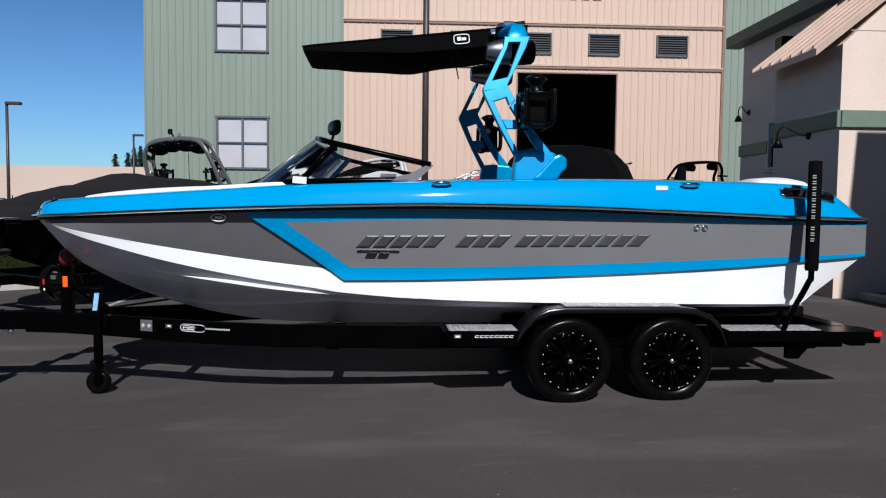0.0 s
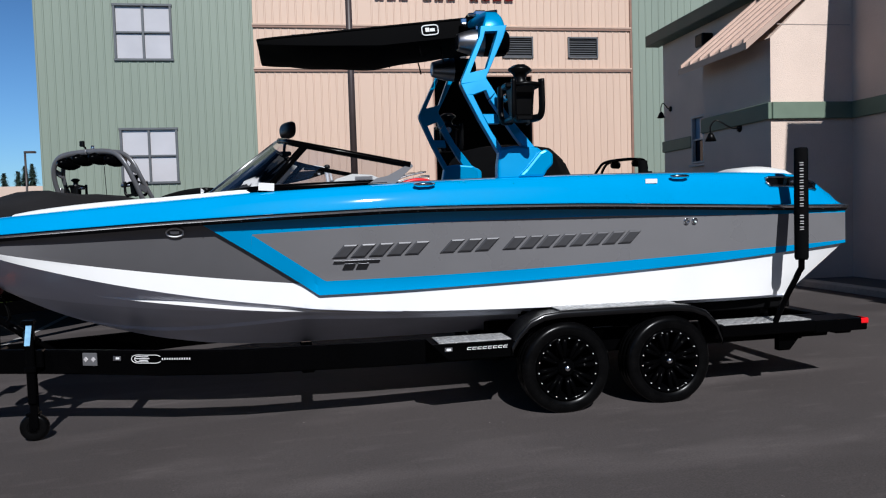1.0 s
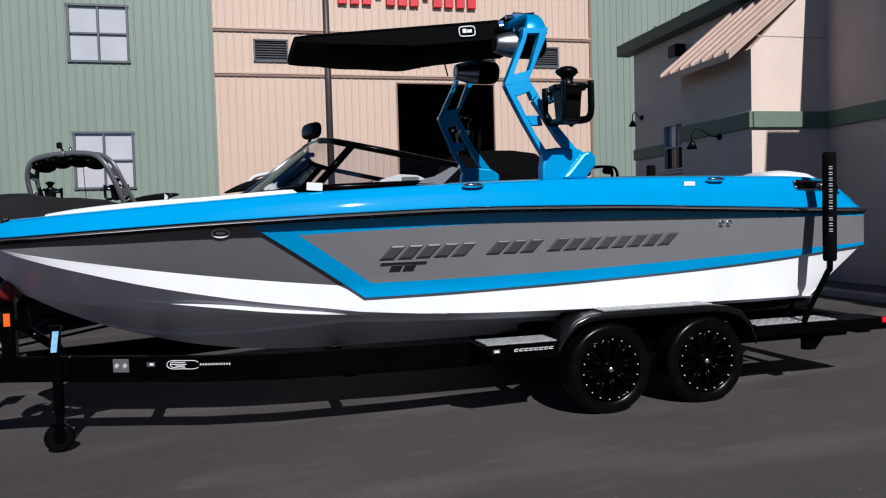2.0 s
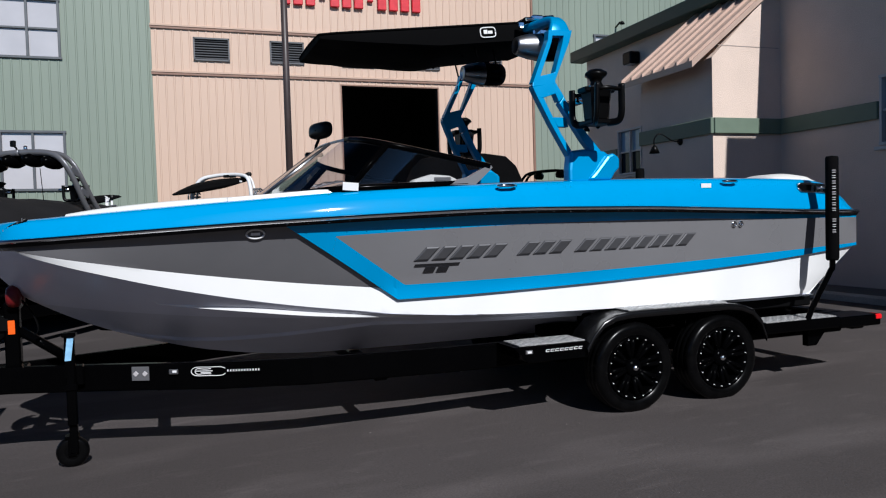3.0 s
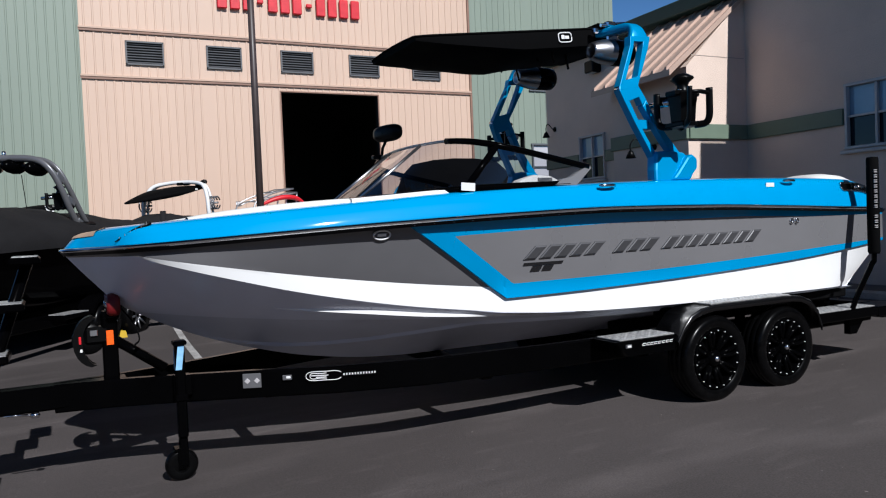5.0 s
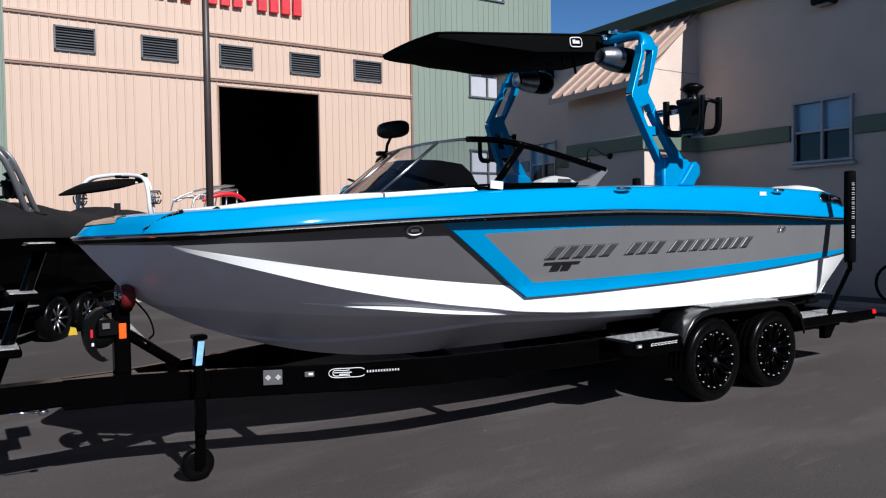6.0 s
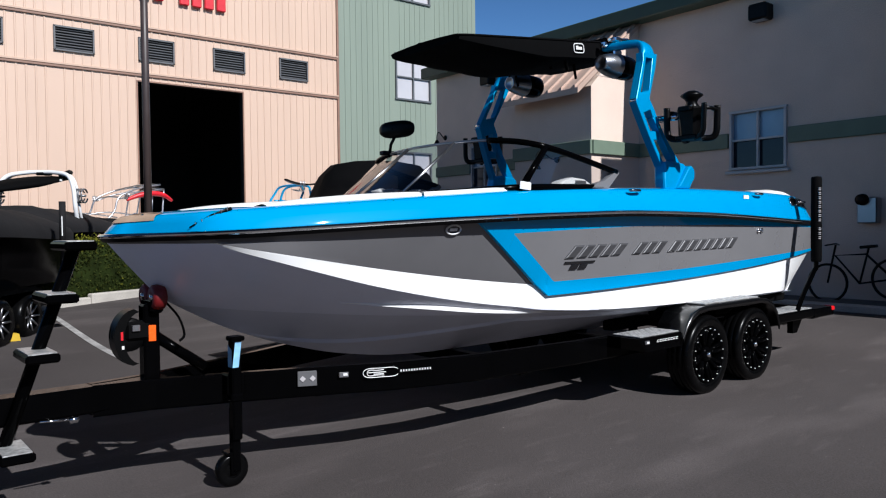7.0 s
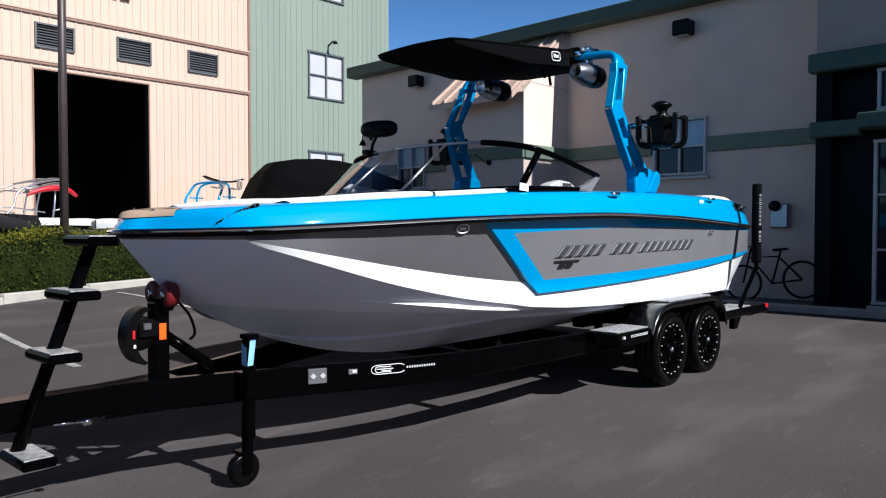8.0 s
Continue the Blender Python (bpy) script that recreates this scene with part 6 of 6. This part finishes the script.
def plain_trailer(name, m, label):
    t = thing(name, label, "trailer", m, group="neighbouring trailers")
    part("frame", Mesh(BLACK_PAINT).box((0.4, -0.95, 0.5), (6.2, 0.1, 0.18), 0.01).box((0.4, 0.95, 0.5), (6.2, 0.1, 0.18), 0.01).box((-3.8, 0, 0.5), (2.6, 0.14, 0.15), 0.01).box((3.5, 0, 0.5), (0.12, 2.0, 0.14), 0.01).box((-2.6, 0, 0.5), (0.1, 1.9, 0.14), 0.01), t)
    for s in (-1, 1):
        fd = Mesh(BLACK_PAINT)
        prof = [(0.6, 0.54), (0.75, 0.73), (0.95, 0.79), (1.98, 0.79), (2.2, 0.73), (2.34, 0.5)]
        fd.grid([[(x, s * 1.27, z) for x, z in prof], [(x, s * 0.99, z) for x, z in prof]])
        fd.grid([[(x, s * 1.27, z) for x, z in prof], [(x, s * 1.275, z - 0.06) for x, z in prof]])
        part("fender", fd, t, "black double fender")
        part("step", Mesh(BLACK_PAINT, PLATE).box((0.3, s * 1.1, 0.55), (0.6, 0.3, 0.07), 0.01).box((0.3, s * 1.1, 0.59), (0.55, 0.26, 0.012), 0, 1), t)
        for x in (1.042, 1.892):
            c = (x, s * 1.15, 0.345)
            w = part("wheel", Mesh(TYRE).lathe([(0.2, -0.1), (0.3, -0.115), (0.34, -0.08), (0.345, 0), (0.34, 0.08), (0.3, 0.115), (0.2, 0.1)], c, "y", 32), t, "black tyre on a machined spoked rim")
            rm = Mesh(BLACK_PAINT, STEEL)
            rm.lathe([(0.24, -0.1), (0.245, 0.1 * s), (0.23, 0.1 * s), (0.2, 0.02 * s), (0.001, 0.02 * s)], c, "y", 28)
            for k in range(8):
                a = 2 * math.pi * k / 8
                rm.tube([Vector(c) + Vector((math.cos(a) * 0.04, 0.06 * s, math.sin(a) * 0.04)), Vector(c) + Vector((math.cos(a) * 0.22, 0.1 * s, math.sin(a) * 0.22))], [0.02, 0.014], 5, 1)
            part("rim", rm, w)
    part("jack", Mesh(STEEL).tube([(-3.2, -0.25, 0.9), (-3.2, -0.25, 0.05)], 0.03, 8), t, "bright steel tongue jack")
    part("jack_wheel", Mesh(TYRE).lathe([(0.02, -0.03), (0.1, -0.03), (0.1, 0.03), (0.02, 0.03)], (-3.2, -0.25, 0.09), "y", 16), t)
    part("winch_post", Mesh(BLACK_PAINT).box((-3.5, 0, 0.8), (0.1, 0.1, 0.5), 0.01), t)
    return t


def place(x, y, deg, z=None):
    return pose(x, y, ground_z(x, y) if z is None else z, 0, 0, deg)


def grey_tower(b):
    """A broad arch of twin grey bars with four speaker pods under its top."""
    for s in (-1, 1):
        lg = None
        for dx, r in ((-0.09, 0.04), (0.1, 0.036)):
            pts = [(0.74 + dx * 1.3, s * 1.0, 1.74), (0.52 + dx * 1.2, s * 0.99, 2.05), (0.34 + dx, s * 0.95, 2.42), (0.26 + dx, s * 0.86, 2.68), (0.24 + dx, s * 0.7, 2.83), (0.25 + dx, s * 0.45, 2.89), (0.26 + dx, 0, 2.91)]
            leg = part("tower_leg", Mesh(TOWER_GREY).tube(smooth_pts(pts, 6), r, 8, flat=(1.3, 0.8)), lg or b, "" if lg else "grey curved tower leg")
            lg = lg or leg
        for x, y, z in ((0.62, 0.995, 1.9), (0.43, 0.97, 2.25), (0.3, 0.91, 2.58)):
            part("web", Mesh(TOWER_GREY).box((x, s * y, z), (0.2, 0.03, 0.1), 0.012, rot=Matrix.Rotation(radians(28), 3, "Y")), lg)
        board_rack(s, b, (0.5, s * 0.74, 2.28), 0.9)
        part("leg_base", Mesh(BLACK_PLASTIC).box((0.74, s * 1.0, 1.8), (0.3, 0.15, 0.26), 0.05), lg, "black tower hinge block")
    part("top_plate", Mesh(TOWER_GREY).box((0.26, 0, 2.915), (0.24, 0.8, 0.035), 0.012), b)
    for y in (-0.57, -0.2, 0.2, 0.57):
        part("tower_speaker", Mesh(BLACK_PAINT).lathe([(0.001, -0.22), (0.06, -0.2), (0.1, -0.1), (0.115, 0.0), (0.11, 0.1), (0.07, 0.2), (0.001, 0.22)], (0.24, y, 2.79 - 0.05 * (abs(y) > 0.4)), "x", 18), b, "black speaker pod")
    part("tower_camera", Mesh(BLACK_PLASTIC).tube([(0.25, 0.12, 2.92), (0.23, 0.12, 3.0), (0.17, 0.12, 3.03)], 0.016, 6).box((0.17, 0.12, 3.06), (0.06, 0.09, 0.1), 0.015), b, "small camera on the tower")
    part("tower_light", Mesh(CHROME).lathe([(0.001, 0.1), (0.03, 0.09), (0.03, 0.02), (0.012, 0.0)], (0.25, -0.04, 2.93), "z", 12), b)
    part("canopy_line", Mesh(BLACK_PAINT).tube([(0.2, -0.35, 2.65), (0.1, -0.5, 1.95)], 0.006, 5), b)


def white_tower(b, k=1.0, w=1.0):
    """A white arch with a slung canopy; k, w: its height and breadth against the usual."""
    up = lambda z: 1.75 + (z - 1.75) * k
    for dx, r in ((0.0, 0.055), (0.17, 0.035)):
        pts = [(0.15 + dx * 1.6, -1.0, 1.75), (-0.02 + dx * 1.4, -1.02, 2.2), (0.02 + dx * 1.2, -0.96, 2.7), (0.14 + dx, -0.78, 3.02), (0.28 + dx, -0.4, 3.12), (0.33 + dx, 0, 3.14)]
        full = pts + [(x, -y, z) for x, y, z in reversed(pts[:-1])]
        part("tower_tube", Mesh(WHITE_METAL).tube(smooth_pts([(x, y * w, up(z)) for x, y, z in full], 6), r, 10), b, "white bent tube tower")
    for s in (-1, 1):
        part("tower_brace", Mesh(WHITE_METAL).tube([(0.0, s * w, up(2.4)), (0.23, s * 0.98 * w, up(2.42))], 0.025, 6), b)
        round_rack(b, s * w, up(2.5))
    for x in (0.3, 0.42):
        part("tower_lamp", Mesh(BLACK_PLASTIC).box((x, 0.3 - x, up(3.14) - 0.05), (0.12, 0.2, 0.08), 0.02), b)
    part("tower_light_bar", Mesh(BLACK_PLASTIC).box((0.36, -0.62 * w, up(3.08)), (0.16, 0.34, 0.12), 0.04, rot=Matrix.Rotation(radians(-24), 3, "X")), b, "black light bar on the tower")
    tower_canopy(b, up(2.54))


def silver_tower(b):
    folded_tower(b, STEEL)


def blue_tower(b):
    arch_tower(b, BLUE_METAL, 1.05, 0.75, 0.3, 0.6, 0.035, 0.3)
    part("tow_board", Mesh(BLACK_PLASTIC).grid([[(-0.9 + 1.5 * t, -1.05 + 0.2 * k * math.sin(math.pi * (0.06 + 0.88 * t)) ** 0.5, 2.8 + 0.12 * (2 * t - 1) ** 2 + dz_) for k, dz_ in ((-1, 0), (-0.5, 0.03), (0.5, 0.03), (1, 0), (0.5, -0.02), (-0.5, -0.02))] for t in [i / 14 for i in range(15)]], close=True), b, "black wakeboard on the tower")
    for x in (-0.4, 0.3):
        rk = Mesh(STEEL)
        for k in range(4):
            rk.tube(smooth_pts([(x - 0.1 + 0.06 * k, -0.85, 2.65), (x - 0.1 + 0.06 * k, -1.2, 2.6), (x - 0.1 + 0.06 * k, -1.25, 2.9)], 3), 0.014, 6)
        part("board_rack", rk, b, "silver board rack")


N1 = place(-4.52, 7.15, 54)
covered_boat("covered_boat", "black boat under a fitted charcoal canvas cover with a grey tower", N1, BLACK_PAINT, COVER, grey_tower)
plain_trailer("neighbour_trailer", N1 @ Matrix.Translation((-0.25, 0, 0)), "black trailer under the covered boat")
N2 = place(-0.66, 16.67, 52)
n2 = covered_boat("covered_boat", "dark covered boat with a white tube tower", N2, BLACK_PAINT, COVER, white_tower)
tail = part("cover_tail", Mesh(COVER).prism([(2.2, 1.3), (2.2, 1.95), (4.3, 1.93), (4.85, 1.4), (4.8, 1.3)], lambda a, b, w: (a, w, b), 1.9), n2, "taut canvas over the stern platform")
part("cover_strap", Mesh(BLACK_PAINT).box((2.75, -0.955, 1.62), (0.12, 0.012, 0.64)), tail)
N6 = place(-4.35, 19.6, 45)
covered_boat("covered_boat", "far dark covered boat with a white tower and black canopy", N6, BLACK_PAINT, COVER, lambda b: white_tower(b, 0.7, 0.6))
N3 = place(3.35, 21.4, 8, 0.05)
covered_boat("white_boat", "white and dark grey boat with a silver tube tower", N3, LINER, VINYL, silver_tower, flat=True)
rp = part("tow_tube", Mesh(RED).tube(smooth_pts([(-0.75, -0.95, 2.48), (-0.4, -1.0, 2.63), (0.05, -1.02, 2.72), (0.5, -1.0, 2.68), (0.82, -0.95, 2.5)], 5), [0.045 + 0.045 * math.sin(math.pi * i / 20) for i in range(21)], 10), None)
tagged(rp, "red inflated tow tube slung on a boat tower", "tow tube")
rp.matrix_world = N3
N4 = place(6.4, 16.4, 12)
covered_boat("blue_tower_boat", "white boat with a bright blue tube tower", N4, WHITE, VINYL, blue_tower, flat=True)
N5 = place(2.98, 6.7, 64)
covered_boat("covered_boat", "black boat under a high black cover", N5, BLACK_PAINT, CANVAS, None, high=True)
N7 = place(8.3, 13.6, 20)


def black_tower(b):
    arch_tower(b, BLACK_PAINT, 0.95, 0.95, 0.3, 0.5, 0.04, 0.2)
    for y in (-0.5, 0.35):
        part("tower_speaker", Mesh(BLACK_PAINT).lathe([(0.001, -0.16), (0.1, -0.12), (0.11, 0.1), (0.001, 0.16)], (0.35, y, 2.6), "x", 14), b, "black speaker pod")


covered_boat("covered_boat", "dark boat with a black tube tower", N7, BLACK_PAINT, COVER, black_tower)
for m_ in (N2, N3, N4, N5, N6, N7):
    plain_trailer("neighbour_trailer", m_, "black trailer under a parked boat")
# guide pole beside the covered boat's stern, wheel chock
gp = thing("guide_pole", "dark grey padded guide pole on a trailer", "pole", pose(-2.08, 7.8, ground_z(-2, 7.8)), group="trailer guide poles")
part("pole", Mesh(BLACK_PAINT).tube([(-0.05, 0, 0.55), (0, 0, 1.3)], 0.03, 8), gp)
part("sleeve", Mesh(COVER).tube([(0, 0, 1.28), (0, 0, 2.0)], 0.05, 12), gp, "dark grey padded sleeve")
part("sleeve_mark", Mesh(STICKER).box((-0.02, -0.05, 1.62), (0.014, 0.006, 0.3)), gp)
part("bracket", Mesh(BLACK_PAINT).box((-0.2, -0.1, 0.53), (0.55, 0.3, 0.06), 0.01), gp)
ck = Mesh(CHOCK)
ck.prism([(-0.1, 0), (-0.08, 0.05), (0.0, 0.12), (0.08, 0.1), (0.1, 0)], lambda a, b, w: (-2.87 + a, 7.42 + w, ground_z(-2.87, 7.42) + b + 0.002), 0.12)
solo("wheel_chock", ck, "yellow plastic wheel chock on the asphalt", "wheel chock")

# clutter at the far end of the yard
wt = thing("utility_trailer", "white box trailer at the far side of the yard", "trailer", pose(-27.6, 36.5, -0.2, 0, 0, 10))
part("body", Mesh(WHITE_METAL).box((0, 0, 1.35), (5.5, 2.2, 1.9), 0.05), wt)
for s in (-1, 1):
    part("wheel", Mesh(TYRE).lathe([(0.1, -0.1), (0.33, -0.1), (0.35, 0), (0.33, 0.1), (0.1, 0.1)], (0.3, s * 1.0, 0.35), "y", 18), wt)
part("trim_band", Mesh(TOWER_GREY).box((0, 0, 0.4), (5.6, 2.24, 0.1), 0.02), wt)
for i in range(14):
    r_ = random.Random(70 + i)
    x = -24.6 + i * 0.36
    h = r_.uniform(0.5, 1.5)
    st = Mesh(r_.choice((BLACK_PAINT, LINER, LEAF_DARK, TOWER_GREY)))
    st.box((0, 0, 0.45 + h * 0.3), (r_.uniform(0.4, 0.9), 0.7, 0.9 + h * 0.6), 0.05)
    st.tube([(r_.uniform(-0.3, 0.3), 0, 0.5), (r_.uniform(-0.3, 0.3), 0, 1.5 + h * 0.45)], 0.03, 5)
    st.box((0, 0.1, 1.2 + h * 0.5), (r_.uniform(0.4, 1.1), 0.2, 0.06), 0.01)
    solo("yard_stack", st, "dark stack of yard gear by the far wall", "stack", "stacks of yard gear", m=pose(x, 40 + r_.uniform(0, 2), -0.1, 0, 0, r_.uniform(-30, 30)))


def lamp_post(x, y, h, r, label, base=True):
    lp = thing("street_lamp", label, "street lamp", pose(x, y, ground_z(x, y)), group="yard lamp posts")
    part("pole", Mesh(POLE).tube([(0, 0, 0), (0, 0, h)], [r, r * 0.85], 12), lp, "dark bronze square pole")
    part("lamp_head", Mesh(POLE).box((r * 4, 0, h - 0.05), (r * 9, r * 4, 0.16), 0.04), lp)
    if base:
        part("base", Mesh(CONCRETE).lathe([(0.001, 0.5), (0.24, 0.5), (0.26, 0.46), (0.27, 0.0)], (0, 0, 0), "z", 18), lp, "concrete base")


lamp_post(0.563, 11.8, 9.35, 0.088, "tall bronze lamp post at the hedge", False)
lamp_post(-21.35, 36, 7.3, 0.09, "far bronze lamp post")
lamp_post(-20.75, 55, 7.35, 0.09, "far bronze lamp post")

# hedge behind its kerb
HA, HB = Vector((-14, 5.18)), Vector((6.5, 13.92))
hd_ = (HB - HA).normalized()
hn = Vector((-hd_.y, hd_.x))
HL = (HB - HA).length
rng = random.Random(4)
# solid dark core: shade between the leaves put into its colour
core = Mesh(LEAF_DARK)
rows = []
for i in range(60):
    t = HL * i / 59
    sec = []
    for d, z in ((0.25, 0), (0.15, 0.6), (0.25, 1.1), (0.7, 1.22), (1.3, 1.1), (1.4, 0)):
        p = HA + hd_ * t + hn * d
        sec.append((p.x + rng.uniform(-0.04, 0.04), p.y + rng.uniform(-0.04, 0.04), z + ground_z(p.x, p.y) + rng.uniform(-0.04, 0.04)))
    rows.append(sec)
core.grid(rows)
# leaves on top take the brighter colour, as if lit by the sun
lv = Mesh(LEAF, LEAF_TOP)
for i in range(42000):
    t = rng.uniform(0, HL) if i % 3 else rng.uniform(HL * 0.5, HL)
    u = rng.random()
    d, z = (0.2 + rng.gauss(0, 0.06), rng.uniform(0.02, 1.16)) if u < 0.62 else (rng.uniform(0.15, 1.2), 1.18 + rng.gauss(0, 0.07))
    z += 0.06 * math.sin(t * 1.7) + 0.04 * math.sin(t * 4.1)
    p = HA + hd_ * t + hn * d
    c = Vector((p.x, p.y, max(z, 0.03) + ground_z(p.x, p.y)))
    a = Vector((rng.gauss(0, 1), rng.gauss(0, 1), rng.gauss(0, 1))).normalized()
    b = a.cross(Vector((rng.gauss(0, 1), rng.gauss(0, 1), rng.gauss(0, 1)))).normalized()
    s = rng.uniform(0.018, 0.036)
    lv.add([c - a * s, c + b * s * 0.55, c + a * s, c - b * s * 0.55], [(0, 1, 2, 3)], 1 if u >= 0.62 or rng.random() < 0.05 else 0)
hedge = thing("hedge", "clipped green hedge behind a concrete kerb", "hedge", kind="stuff")
part("shade_core", core, hedge)
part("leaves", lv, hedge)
kb = Mesh(CONCRETE)
for i in range(11):
    p = HA + hd_ * (HL * (i + 0.5) / 11)
    kb.box((p.x, p.y, ground_z(p.x, p.y) + 0.04), (HL / 11 - 0.012, 0.16, 0.24), 0.025, rot=Matrix.Rotation(math.atan2(hd_.y, hd_.x), 3, "Z"))
solo("kerb", kb, "pale concrete kerb before the hedge", "kerb", kind="structure")
pl = Mesh(PAINT_LINE)
for (x0, y0), (x1, y1) in (((-2.13, 4.4), (-1.9, 9.4)), ((1.15, 5.5), (1.25, 10.9)), ((-5.2, 4.0), (-4.9, 10.4))):
    d = Vector((x1 - x0, y1 - y0)).normalized() * 0.05
    n = Vector((-d.y, d.x))
    rows = []
    for k in range(25):
        x, y = x0 + (x1 - x0) * k / 24, y0 + (y1 - y0) * k / 24
        rows.append([(x + n.x, y + n.y, ground_z(x, y) + 0.009), (x - n.x, y - n.y, ground_z(x, y) + 0.009)])
    pl.grid(rows)
solo("parking_line", pl, "worn white parking bay lines on the asphalt", "road marking", kind="structure")

# the far side of the yard
solo("far_building", Mesh(FAR_WALL).box((-52, 75, 2.6), (70, 12, 5.2)), "long low tan building far off", "building", kind="structure")


def conifer(x, y, h, seed):
    r_ = random.Random(seed)
    tr = thing("conifer", "dark conifer far behind the yard", "tree", pose(x, y, 0), group="far conifers")
    part("trunk", Mesh(BARK).tube([(0, 0, 0), (0, 0, h * 0.95)], [0.25, 0.03], 7), tr)
    cr = Mesh(CONIFER)
    for k in range(700):
        z = h * (0.15 + 0.85 * r_.random() ** 1.2)
        rad = (1 - z / h) * h * 0.24 * (0.4 + 0.6 * r_.random()) * (0.75 + 0.25 * math.sin(z * 3))
        a = r_.uniform(0, 6.283)
        c = Vector((math.cos(a) * rad, math.sin(a) * rad, z))
        o = Vector((math.cos(a), math.sin(a), -0.5)) * r_.uniform(0.3, 0.6)
        w = Vector((-math.sin(a), math.cos(a), 0)) * 0.16
        cr.add([c - o * 0.4 - w, c - o * 0.4 + w, c + o], [(0, 1, 2)])
    part("crown", cr, tr)


for k, (x, y, h) in enumerate(((-32.7, 85, 7.4), (-31.4, 85.5, 7.6), (-30.5, 85, 8.2), (-29.6, 84.5, 8.4))):
    conifer(x, y, h, k)
